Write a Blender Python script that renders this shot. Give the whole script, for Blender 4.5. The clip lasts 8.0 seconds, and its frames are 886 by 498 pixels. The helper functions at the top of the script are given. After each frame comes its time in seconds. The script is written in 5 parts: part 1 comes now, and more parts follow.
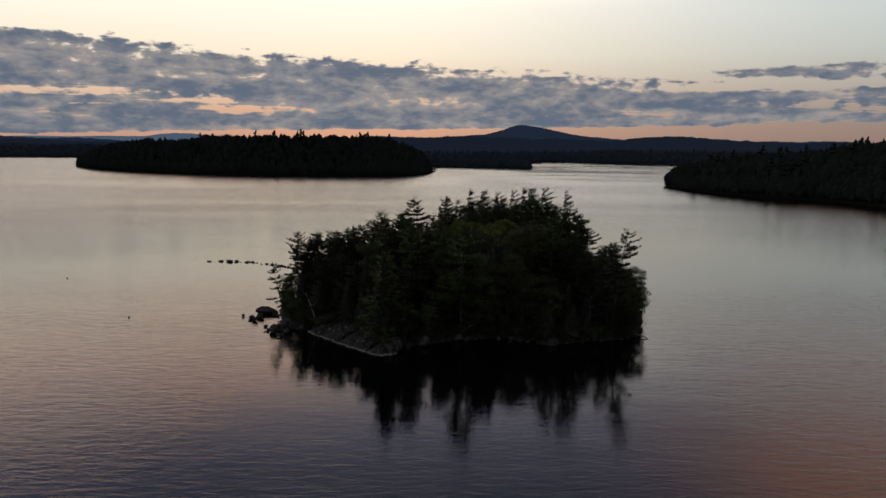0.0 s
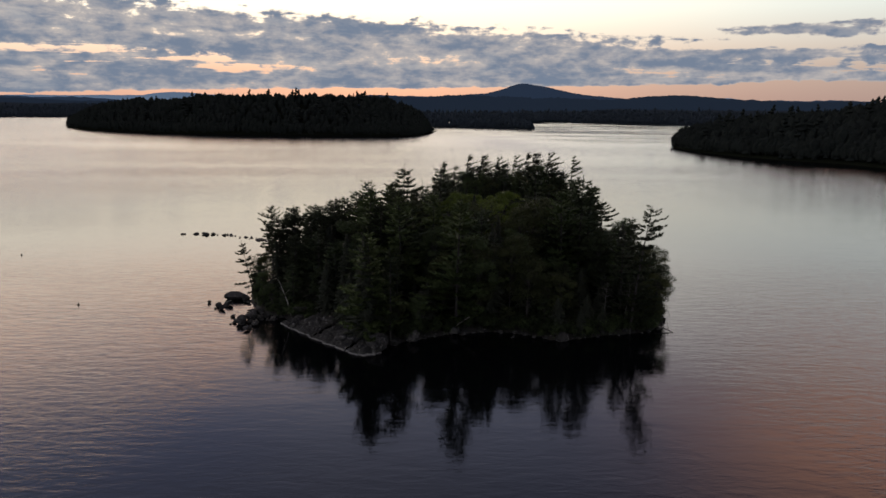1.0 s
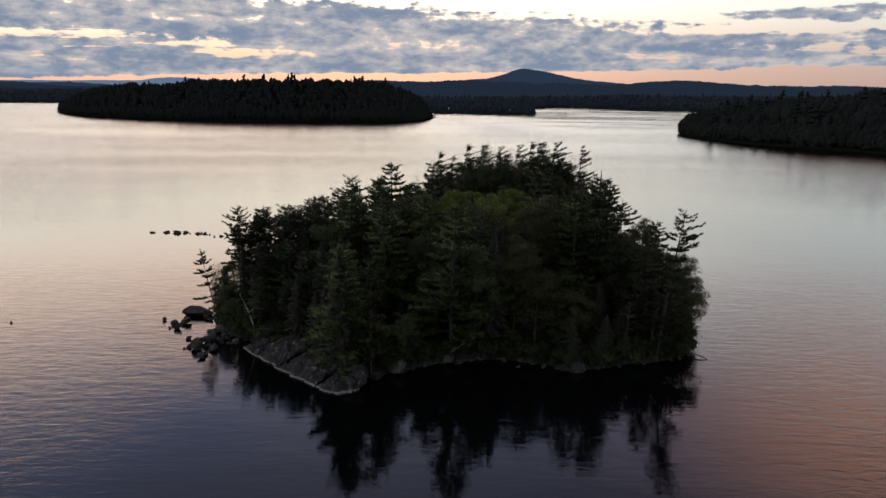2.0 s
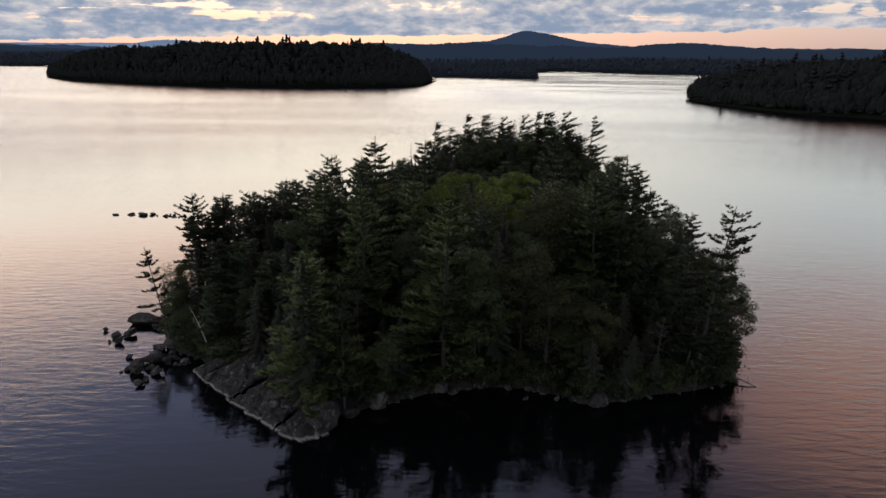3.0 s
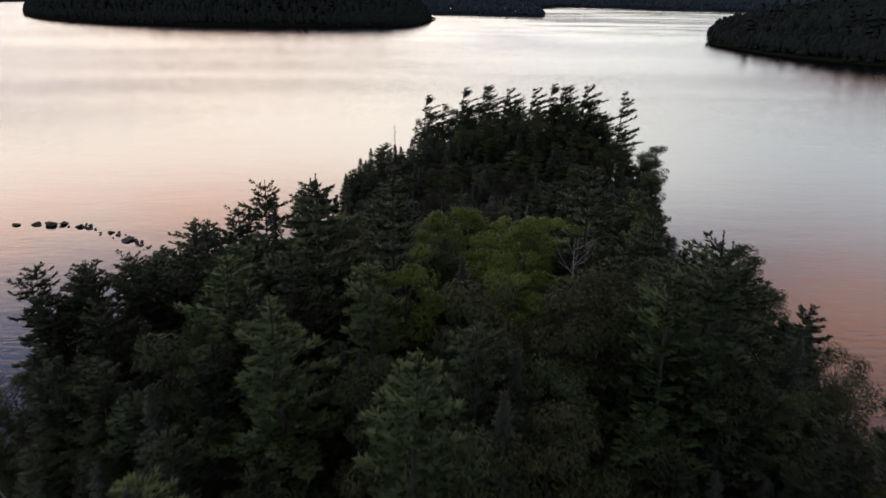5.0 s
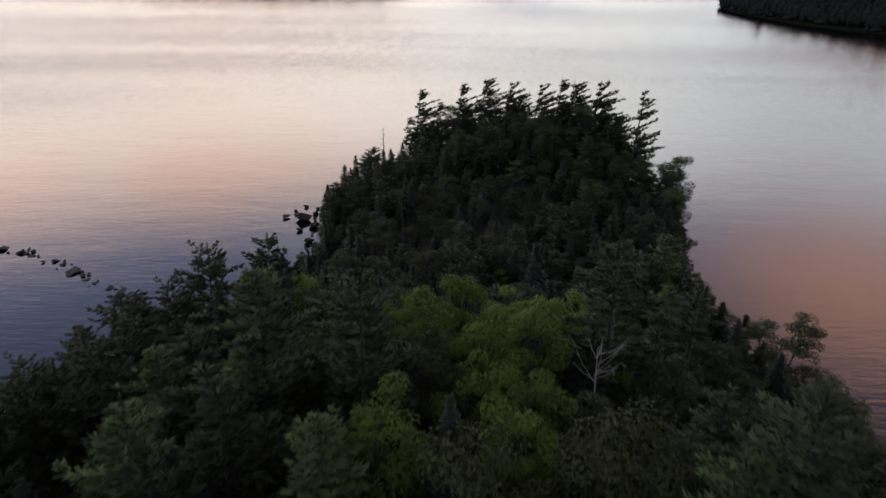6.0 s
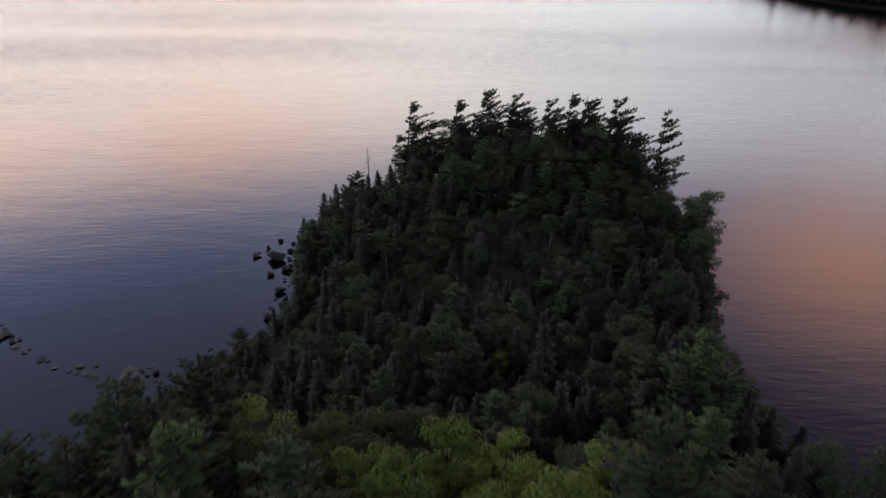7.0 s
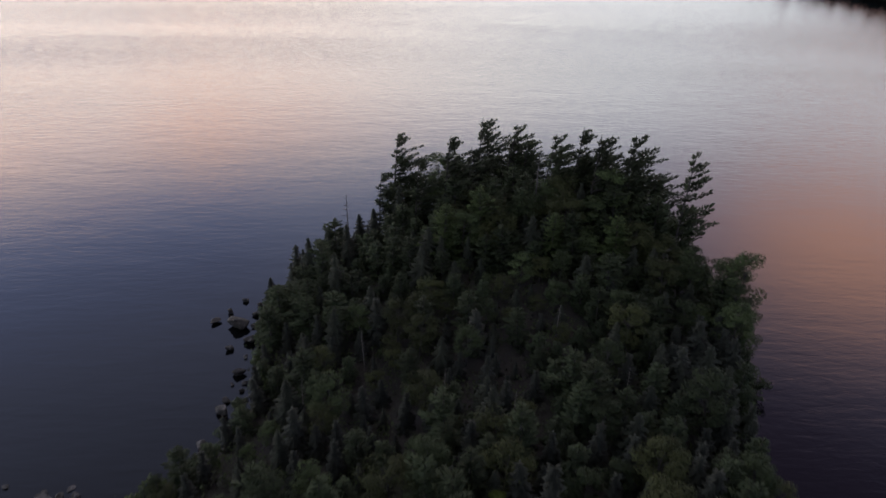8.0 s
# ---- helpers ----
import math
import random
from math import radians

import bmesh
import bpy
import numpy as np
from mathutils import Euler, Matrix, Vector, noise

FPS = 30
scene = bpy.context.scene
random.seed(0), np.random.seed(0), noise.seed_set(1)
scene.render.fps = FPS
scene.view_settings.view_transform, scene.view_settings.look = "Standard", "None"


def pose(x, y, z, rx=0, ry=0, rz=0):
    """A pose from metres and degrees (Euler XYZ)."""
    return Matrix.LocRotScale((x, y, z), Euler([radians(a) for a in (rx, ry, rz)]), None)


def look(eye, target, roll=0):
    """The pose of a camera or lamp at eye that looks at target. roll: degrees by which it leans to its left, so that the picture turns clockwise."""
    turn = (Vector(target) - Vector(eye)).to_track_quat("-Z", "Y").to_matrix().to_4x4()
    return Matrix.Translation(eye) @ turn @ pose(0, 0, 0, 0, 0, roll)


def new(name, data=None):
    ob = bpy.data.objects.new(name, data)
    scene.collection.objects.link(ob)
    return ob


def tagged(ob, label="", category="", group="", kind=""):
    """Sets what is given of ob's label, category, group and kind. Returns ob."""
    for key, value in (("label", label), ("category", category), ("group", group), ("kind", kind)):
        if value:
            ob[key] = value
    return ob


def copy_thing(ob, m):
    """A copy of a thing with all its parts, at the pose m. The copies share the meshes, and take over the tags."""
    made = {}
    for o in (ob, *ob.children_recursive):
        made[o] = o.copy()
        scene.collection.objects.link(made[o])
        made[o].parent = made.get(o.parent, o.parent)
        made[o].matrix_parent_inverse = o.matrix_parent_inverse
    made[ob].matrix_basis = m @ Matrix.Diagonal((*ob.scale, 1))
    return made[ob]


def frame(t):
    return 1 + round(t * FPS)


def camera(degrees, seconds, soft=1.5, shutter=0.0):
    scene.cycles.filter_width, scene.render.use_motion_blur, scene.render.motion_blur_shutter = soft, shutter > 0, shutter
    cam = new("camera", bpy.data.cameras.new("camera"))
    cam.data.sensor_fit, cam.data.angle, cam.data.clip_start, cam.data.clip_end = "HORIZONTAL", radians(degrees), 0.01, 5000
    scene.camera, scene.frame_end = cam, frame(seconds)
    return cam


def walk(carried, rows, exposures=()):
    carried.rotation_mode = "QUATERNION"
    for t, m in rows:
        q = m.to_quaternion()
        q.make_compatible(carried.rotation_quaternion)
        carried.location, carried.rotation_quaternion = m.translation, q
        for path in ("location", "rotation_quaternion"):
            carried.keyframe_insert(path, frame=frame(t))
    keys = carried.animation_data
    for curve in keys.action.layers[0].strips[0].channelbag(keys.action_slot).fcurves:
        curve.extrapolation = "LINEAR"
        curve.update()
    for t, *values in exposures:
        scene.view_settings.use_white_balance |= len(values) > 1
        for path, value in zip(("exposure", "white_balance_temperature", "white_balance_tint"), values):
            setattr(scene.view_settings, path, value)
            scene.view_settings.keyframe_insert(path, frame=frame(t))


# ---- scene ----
# ---- camera ----
cam = camera(64.0, 8.0, shutter=0.35)
LEAN = 0.63
# seconds, eye x, y, z, turn to the left, tilt up
PATH_ROWS = [
    (0.0, -4.087, -68.301, 32.327, -0.139, -8.236),
    (0.5, -3.495, -59.611, 32.679, -0.133, -10.135),
    (1.0, -2.934, -50.997, 32.702, -0.124, -11.440),
    (1.5, -2.399, -42.440, 32.584, -0.112, -11.836),
    (1.7, -2.191, -39.029, 32.534, -0.106, -12.030),
    (2.8, -1.094, -20.346, 32.663, -0.063, -14.830),
    (3.0, -0.900, -16.956, 32.809, -0.054, -15.404),
    (3.5, -0.421, -8.482, 33.395, -0.028, -16.674),
    (4.0, 0.057, -0.001, 34.318, 0.001, -17.868),
    (4.2, 0.248, 3.394, 34.783, 0.014, -18.245),
    (5.3, 1.323, 22.119, 38.222, 0.093, -21.355),
    (5.5, 1.524, 25.534, 38.976, 0.109, -22.007),
    (6.0, 2.041, 34.087, 40.959, 0.152, -23.435),
    (6.5, 2.580, 42.660, 42.980, 0.198, -24.692),
    (7.0, 3.145, 51.250, 44.886, 0.247, -25.925),
    (7.5, 3.741, 59.853, 46.493, 0.299, -26.878),
    (8.0, 4.373, 68.461, 47.585, 0.355, -27.278),
]


def eye_pose(x, y, z, turn, tilt):
    a, b = radians(turn), radians(tilt)
    ahead = Vector((-math.sin(a) * math.cos(b), math.cos(a) * math.cos(b), math.sin(b)))
    eye = Vector((x, y, z))
    return look(eye, eye + 10 * ahead, LEAN)


walk(cam, [(t, eye_pose(*row)) for t, *row in PATH_ROWS],
     exposures=[(0.0, 0.05, 6900, 10), (0.5, 0.32, 6900, 10), (1.0, 0.64, 6900, 10), (1.5, 0.80, 6850, 10), (3.0, 1.18, 6750, 10), (3.5, 1.30, 6700, 10), (4.2, 1.36, 6600, 10),
                (5.5, 1.27, 6400, 10), (6.0, 1.23, 6350, 10), (7.0, 1.35, 6250, 10), (8.0, 1.43, 6250, 10)])

# ---- dusk sky ----
SUN_TURN, SUN_HEIGHT = radians(-6), radians(1.5)


def link(nt, a, b):
    nt.links.new(a, b)


def ramp_node(nt, stops, source=None, mode="LINEAR"):
    n = nt.nodes.new("ShaderNodeValToRGB")
    n.color_ramp.interpolation = mode
    els = n.color_ramp.elements
    while len(els) < len(stops):
        els.new(0.5)
    for e, (p, c) in zip(els, stops):
        e.position = p
        e.color = (*c, 1) if len(c) == 3 else c
    if source is not None:
        link(nt, source, n.inputs[0])
    return n


def math_node(nt, op, a, b=None, c=None, clamp=False):
    n = nt.nodes.new("ShaderNodeMath")
    n.operation, n.use_clamp = op, clamp
    for i, v in enumerate((a, b, c)):
        if v is None:
            continue
        if isinstance(v, (int, float)):
            n.inputs[i].default_value = v
        else:
            link(nt, v, n.inputs[i])
    return n.outputs[0]


def mix_node(nt, fac, a, b, mode="MIX"):
    n = nt.nodes.new("ShaderNodeMix")
    n.data_type, n.blend_type = "RGBA", mode
    for sock, v in ((n.inputs["Factor"], fac), (n.inputs[6], a), (n.inputs[7], b)):
        if isinstance(v, (int, float)):
            sock.default_value = v
        elif isinstance(v, (tuple, list)):
            sock.default_value = (*v, 1)
        else:
            link(nt, v, sock)
    return n.outputs[2]


def noise_node(nt, vector, scale, detail=4.0, rough=0.55, distortion=0.0, color=False):
    n = nt.nodes.new("ShaderNodeTexNoise")
    n.inputs["Scale"].default_value = scale
    n.inputs["Detail"].default_value = detail
    n.inputs["Roughness"].default_value = rough
    n.inputs["Distortion"].default_value = distortion
    if vector is not None:
        link(nt, vector, n.inputs["Vector"])
    return n.outputs[1 if color else 0]


def combine(nt, x, y, z):
    n = nt.nodes.new("ShaderNodeCombineXYZ")
    for i, v in enumerate((x, y, z)):
        if isinstance(v, (int, float)):
            n.inputs[i].default_value = v
        else:
            link(nt, v, n.inputs[i])
    return n.outputs[0]


def glow(nt, az, el, centre, width, low, high):
    """A soft patch of sky round a bearing and elevation."""
    a = math_node(nt, "DIVIDE", math_node(nt, "SUBTRACT", az, centre[0]), width)
    up = math_node(nt, "SUBTRACT", el, centre[1])
    b = math_node(nt, "ADD", math_node(nt, "DIVIDE", math_node(nt, "MAXIMUM", up, 0.0), high),
                  math_node(nt, "DIVIDE", math_node(nt, "MINIMUM", up, 0.0), low))
    r2 = math_node(nt, "ADD", math_node(nt, "MULTIPLY", a, a), math_node(nt, "MULTIPLY", b, b))
    return math_node(nt, "POWER", 2.718, math_node(nt, "MULTIPLY", r2, -0.5))


def smooth(nt, v, lo, hi):
    n = nt.nodes.new("ShaderNodeMapRange")
    n.interpolation_type = "SMOOTHSTEP"
    link(nt, v, n.inputs[0])
    n.inputs[1].default_value, n.inputs[2].default_value = lo, hi
    return n.outputs[0]


def build_world():
    world = bpy.data.worlds.new("dusk_sky")
    scene.world = world
    world.use_nodes = True
    nt = world.node_tree
    nt.nodes.clear()
    out = nt.nodes.new("ShaderNodeOutputWorld")
    back = nt.nodes.new("ShaderNodeBackground")
    link(nt, back.outputs[0], out.inputs[0])
    coord = nt.nodes.new("ShaderNodeTexCoord")
    sep = nt.nodes.new("ShaderNodeSeparateXYZ")
    link(nt, coord.outputs["Generated"], sep.inputs[0])
    dx, dy, dz = sep.outputs
    # elevation and bearing in degrees, the bearing to the right of +y
    el = math_node(nt, "MULTIPLY", math_node(nt, "ARCSINE", dz), 57.2958)
    az = math_node(nt, "MULTIPLY", math_node(nt, "ARCTAN2", dx, dy), 57.2958)
    clear = ramp_node(nt, [(e / 90, c) for e, c in (
        (0.0, (0.45, 0.27, 0.215)), (2.4, (0.56, 0.37, 0.285)), (4.2, (0.70, 0.54, 0.43)), (7.0, (0.88, 0.81, 0.68)), (10.5, (1.02, 0.965, 0.87)), (13.5, (1.42, 1.30, 1.16)),
        (17, (1.28, 1.18, 1.13)), (20, (0.72, 0.71, 0.82)), (24, (0.38, 0.42, 0.625)), (31, (0.25, 0.272, 0.42)), (45, (0.163, 0.168, 0.235)), (60, (0.25, 0.24, 0.25)), (90, (0.36, 0.345, 0.345)))],
        math_node(nt, "DIVIDE", el, 90.0, clamp=True))
    nishita = nt.nodes.new("ShaderNodeTexSky")
    nishita.sky_type = "NISHITA"
    nishita.sun_disc = False
    nishita.sun_elevation, nishita.sun_rotation = SUN_HEIGHT, SUN_TURN
    sky = mix_node(nt, 0.005, clear.outputs[0], nishita.outputs[0], "ADD")
    # the east, away from the sunset, is dimmer
    west = math_node(nt, "MULTIPLY_ADD", smooth(nt, dy, -0.9, 0.75), 0.41, 0.59)
    sky = mix_node(nt, 1.0, sky, combine(nt, west, west, west), "MULTIPLY")
    north = smooth(nt, az, -8.0, 36.0)
    sky = mix_node(nt, north, sky, mix_node(nt, 1.0, sky, (0.56, 0.66, 0.77), "MULTIPLY"))
    south = math_node(nt, "MULTIPLY", math_node(nt, "SUBTRACT", 1.0, smooth(nt, az, -22.0, -8.0)), math_node(nt, "MULTIPLY", smooth(nt, el, 17.0, 21.0), math_node(nt, "SUBTRACT", 1.0, smooth(nt, el, 27.0, 33.0))))
    sky = mix_node(nt, south, sky, mix_node(nt, 1.0, sky, (0.78, 0.82, 0.92), "MULTIPLY"))
    dusk = math_node(nt, "MULTIPLY", smooth(nt, az, 6.0, 20.0), smooth(nt, el, 28.0, 39.0))
    sky = mix_node(nt, dusk, sky, mix_node(nt, 1.0, sky, (0.74, 0.46, 0.48), "MULTIPLY"))
    veil = math_node(nt, "MULTIPLY", smooth(nt, az, 14.0, 30.0), math_node(nt, "MULTIPLY", smooth(nt, el, 9.0, 14.0), math_node(nt, "SUBTRACT", 1.0, smooth(nt, el, 19.0, 24.0))))
    sky = mix_node(nt, veil, sky, mix_node(nt, 1.0, sky, (0.84, 0.81, 0.82), "MULTIPLY"))
    # high cloud lit pink from below
    wisp = noise_node(nt, combine(nt, math_node(nt, "MULTIPLY", az, 0.05), math_node(nt, "MULTIPLY", el, 0.12), 1.3), 1.0, 4.0, 0.55, 0.3)
    lit = math_node(nt, "MULTIPLY", glow(nt, az, el, (-25, 16.8), 13.0, 2.6, 2.6), smooth(nt, wisp, 0.18, 0.55))
    sky = mix_node(nt, math_node(nt, "MULTIPLY", lit, 0.95), sky, (1.50, 0.92, 0.69))
    lit = math_node(nt, "MULTIPLY", glow(nt, az, el, (33, 23.5), 8.8, 3.8, 4.6), smooth(nt, wisp, 0.12, 0.48))
    sky = mix_node(nt, math_node(nt, "MULTIPLY", lit, 0.92), sky, (1.14, 0.60, 0.44))
    # low bank of broken cloud, drawn out along the horizon, higher on one side
    v1 = combine(nt, math_node(nt, "MULTIPLY", az, 0.10), math_node(nt, "MULTIPLY", el, 0.72), 3.7)
    n1 = noise_node(nt, v1, 1.0, 8.0, 0.56, 0.25)
    v2 = combine(nt, math_node(nt, "MULTIPLY", az, 0.60), math_node(nt, "MULTIPLY", el, 1.3), 8.1)
    n2_ = noise_node(nt, v2, 1.0, 6.0, 0.6, 0.2)
    puffs = math_node(nt, "ADD", math_node(nt, "MULTIPLY", n1, 0.50), math_node(nt, "MULTIPLY", n2_, 0.50))
    top = math_node(nt, "MULTIPLY_ADD", az, -0.052, 6.6)
    rel = math_node(nt, "SUBTRACT", el, top)
    band = math_node(nt, "MULTIPLY", smooth(nt, math_node(nt, "MULTIPLY_ADD", az, -0.022, el), 0.90, 1.6), smooth(nt, math_node(nt, "MULTIPLY", rel, -1.0), -1.1, 1.7))
    # a longer bar of cloud stands off to the north, above a clear lane
    bar = math_node(nt, "MULTIPLY", glow(nt, az, el, (27, 5.5), 7.5, 0.55, 0.6), 0.9)
    band = math_node(nt, "MAXIMUM", math_node(nt, "MULTIPLY", band, math_node(nt, "SUBTRACT", 1.0, math_node(nt, "MULTIPLY", glow(nt, az, el, (25, 4.55), 8.0, 0.22, 0.3), 0.55))), math_node(nt, "MAXIMUM", bar, math_node(nt, "MULTIPLY", glow(nt, az, el, (-29, 10.6), 6.0, 0.8, 0.8), 0.52)))
    # rents drawn out level, lit peach low in the south
    streak = noise_node(nt, combine(nt, math_node(nt, "MULTIPLY", az, 0.085), math_node(nt, "MULTIPLY", el, 1.25), 5.2), 1.0, 5.0, 0.6, 0.35)
    low_south = math_node(nt, "MULTIPLY", math_node(nt, "SUBTRACT", 1.0, smooth(nt, az, -19.0, -8.0)), glow(nt, az, el, (-26, 2.9), 60, 0.9, 0.9))
    low_north = math_node(nt, "MULTIPLY", smooth(nt, az, 10.0, 17.0), glow(nt, az, el, (24, 3.0), 60, 0.5, 0.5))
    rent = math_node(nt, "MULTIPLY", smooth(nt, streak, 0.47, 0.60), math_node(nt, "MULTIPLY_ADD", math_node(nt, "MAXIMUM", low_south, low_north), 0.15, 0.03))
    cover = math_node(nt, "SUBTRACT", math_node(nt, "ADD", puffs, math_node(nt, "MULTIPLY_ADD", band, 0.40, -0.30)), rent)
    mask = smooth(nt, cover, 0.435, 0.505)
    tone = mix_node(nt, math_node(nt, "MULTIPLY", smooth(nt, cover, 0.44, 0.53), smooth(nt, puffs, 0.36, 0.60)), (0.33, 0.31, 0.31), (0.112, 0.146, 0.210))
    billow = noise_node(nt, combine(nt, math_node(nt, "MULTIPLY", az, 0.33), math_node(nt, "MULTIPLY", el, 1.15), 2.2), 1.0, 6.0, 0.62, 0.3)
    tone = mix_node(nt, math_node(nt, "MULTIPLY", smooth(nt, billow, 0.50, 0.72), 0.45), tone, (0.27, 0.28, 0.305))
    sky = mix_node(nt, mask, sky, tone)
    link(nt, sky, back.inputs[0])
    back.inputs[1].default_value = 1.0


build_world()

# ---- materials ----
def material(name):
    m = bpy.data.materials.new(name)
    m.use_nodes = True
    nt = m.node_tree
    return m, nt, nt.nodes["Principled BSDF"]


def place_node(nt):
    n = nt.nodes.new("ShaderNodeNewGeometry")
    return n.outputs["Position"]


def local_node(nt):
    n = nt.nodes.new("ShaderNodeTexCoord")
    return n.outputs["Object"]


def random_node(nt):
    n = nt.nodes.new("ShaderNodeObjectInfo")
    return n.outputs["Random"]


def island_node(nt):
    n = nt.nodes.new("ShaderNodeNewGeometry")
    return n.outputs["Random Per Island"]


def bump_node(nt, height, strength, distance, normal=None):
    n = nt.nodes.new("ShaderNodeBump")
    n.inputs["Strength"].default_value = strength
    n.inputs["Distance"].default_value = distance
    link(nt, height, n.inputs["Height"])
    if normal is not None:
        link(nt, normal, n.inputs["Normal"])
    return n.outputs[0]


def scaled(nt, vector, scale, turn=0.0):
    mp = nt.nodes.new("ShaderNodeMapping")
    mp.inputs["Rotation"].default_value = (0, 0, radians(turn))
    mp.inputs["Scale"].default_value = scale
    link(nt, vector, mp.inputs[0])
    return mp.outputs[0]


def water_material():
    """Still lake water: small wind ripples, with calmer slicks drawn out across the lake."""
    m, nt, p = material("lake_water")
    p.inputs["Base Color"].default_value = (0.002, 0.0025, 0.003, 1)
    p.inputs["Roughness"].default_value = 0.03
    p.inputs["IOR"].default_value = 1.333
    pos = place_node(nt)
    ripple = noise_node(nt, scaled(nt, pos, (0.34, 1.05, 1), 9), 1.0, 4.0, 0.62, 0.6)
    swell = noise_node(nt, scaled(nt, pos, (0.07, 0.16, 1), -6), 1.0, 2.0, 0.5, 0.2)
    slick = noise_node(nt, scaled(nt, pos, (0.0035, 0.014, 1), 5), 1.0, 3.0, 0.5, 0.6)
    calm = ramp_node(nt, [(0.36, (0.62, 0.62, 0.62)), (0.64, (1, 1, 1))], slick)
    # sheltered water round the island, wind on the open lake
    far = nt.nodes.new("ShaderNodeVectorMath")
    far.operation = "DISTANCE"
    far.inputs[1].default_value = (0, 60, 0)
    link(nt, pos, far.inputs[0])
    sep = nt.nodes.new("ShaderNodeSeparateXYZ")
    link(nt, pos, sep.inputs[0])
    aside = math_node(nt, "MULTIPLY", smooth(nt, math_node(nt, "ABSOLUTE", sep.outputs[0]), 24, 40), math_node(nt, "MULTIPLY", smooth(nt, math_node(nt, "MULTIPLY", sep.outputs[1], -1.0), -120, -60), 0.5))
    ahead = math_node(nt, "MULTIPLY", smooth(nt, math_node(nt, "MULTIPLY", sep.outputs[1], -1.0), -20, 30), 0.55)
    breeze = math_node(nt, "MULTIPLY_ADD", math_node(nt, "MAXIMUM", ahead, aside), 2.1, 0.45)
    open_lake = math_node(nt, "MULTIPLY_ADD", smooth(nt, far.outputs["Value"], 100, 300), 2.1, breeze)
    height = math_node(nt, "MULTIPLY", math_node(nt, "MULTIPLY", ripple, calm.outputs[0]), open_lake)
    b1 = bump_node(nt, height, 1.0, 0.052)
    b2 = bump_node(nt, swell, 1.0, 0.035, b1)
    link(nt, math_node(nt, "MULTIPLY_ADD", smooth(nt, far.outputs["Value"], 160, 450), 0.05, 0.03), p.inputs["Roughness"])
    # long still lanes lie across the far end of the lake
    lane = noise_node(nt, scaled(nt, pos, (0.0045, 0.024, 1), 4), 1.0, 3.0, 0.5, 0.4)
    still = math_node(nt, "MULTIPLY", smooth(nt, sep.outputs[1], 500, 760), math_node(nt, "MULTIPLY", smooth(nt, sep.outputs[0], -60, 40), smooth(nt, lane, 0.43, 0.53)))
    bands = math_node(nt, "MULTIPLY_ADD", still, -0.95, 1.0)
    # out on the lake the wind drives steeper wave faces towards the island
    face = math_node(nt, "MULTIPLY", math_node(nt, "ADD", math_node(nt, "MULTIPLY", smooth(nt, far.outputs["Value"], 100, 330), -0.046), math_node(nt, "MULTIPLY", smooth(nt, far.outputs["Value"], 330, 520), -0.02)), bands)
    # a dark gust lies in the narrows between the islands
    gust = math_node(nt, "MULTIPLY", glow(nt, sep.outputs[0], sep.outputs[1], (52, 640), 40, 150, 190), smooth(nt, lane, 0.28, 0.46))
    face = math_node(nt, "MULTIPLY_ADD", gust, -0.07, face)
    lean = nt.nodes.new("ShaderNodeVectorMath")
    lean.operation = "ADD"
    link(nt, b2, lean.inputs[0])
    link(nt, combine(nt, 0.0, face, 0.0), lean.inputs[1])
    unit = nt.nodes.new("ShaderNodeVectorMath")
    unit.operation = "NORMALIZE"
    link(nt, lean.outputs[0], unit.inputs[0])
    link(nt, unit.outputs[0], p.inputs["Normal"])
    return m


def foliage_material(name, dark, light, tip, through_light=0.25):
    """Leaves or needles: one hue per tree, a second per sprig, and some light let through."""
    m, nt, p = material(name)
    per_tree = mix_node(nt, random_node(nt), dark, light)
    sprig = math_node(nt, "POWER", island_node(nt), 2.0)
    col = mix_node(nt, math_node(nt, "MULTIPLY", sprig, 0.20), per_tree, tip)
    patch = noise_node(nt, place_node(nt), 0.8, 2.0)
    shade = ramp_node(nt, [(0.3, (0.80, 0.80, 0.80)), (0.7, (1.38, 1.38, 1.32))], patch)
    col = mix_node(nt, 1.0, col, shade.outputs[0], "MULTIPLY")
    link(nt, col, p.inputs["Base Color"])
    p.inputs["Roughness"].default_value = 0.6
    p.inputs["Specular IOR Level"].default_value = 0.08
    tr = nt.nodes.new("ShaderNodeBsdfTranslucent")
    link(nt, col, tr.inputs[0])
    mx = nt.nodes.new("ShaderNodeMixShader")
    mx.inputs[0].default_value = through_light
    link(nt, p.outputs[0], mx.inputs[1])
    link(nt, tr.outputs[0], mx.inputs[2])
    link(nt, mx.outputs[0], nt.nodes["Material Output"].inputs[0])
    return m


def bark_material(name, dark, light, scale=(9, 9, 1.6)):
    m, nt, p = material(name)
    n = noise_node(nt, scaled(nt, local_node(nt), scale), 1.0, 5.0, 0.6)
    col = ramp_node(nt, [(0.3, dark), (0.7, light)], n)
    link(nt, col.outputs[0], p.inputs["Base Color"])
    p.inputs["Roughness"].default_value = 0.85
    link(nt, bump_node(nt, n, 0.6, 0.03), p.inputs["Normal"])
    return m


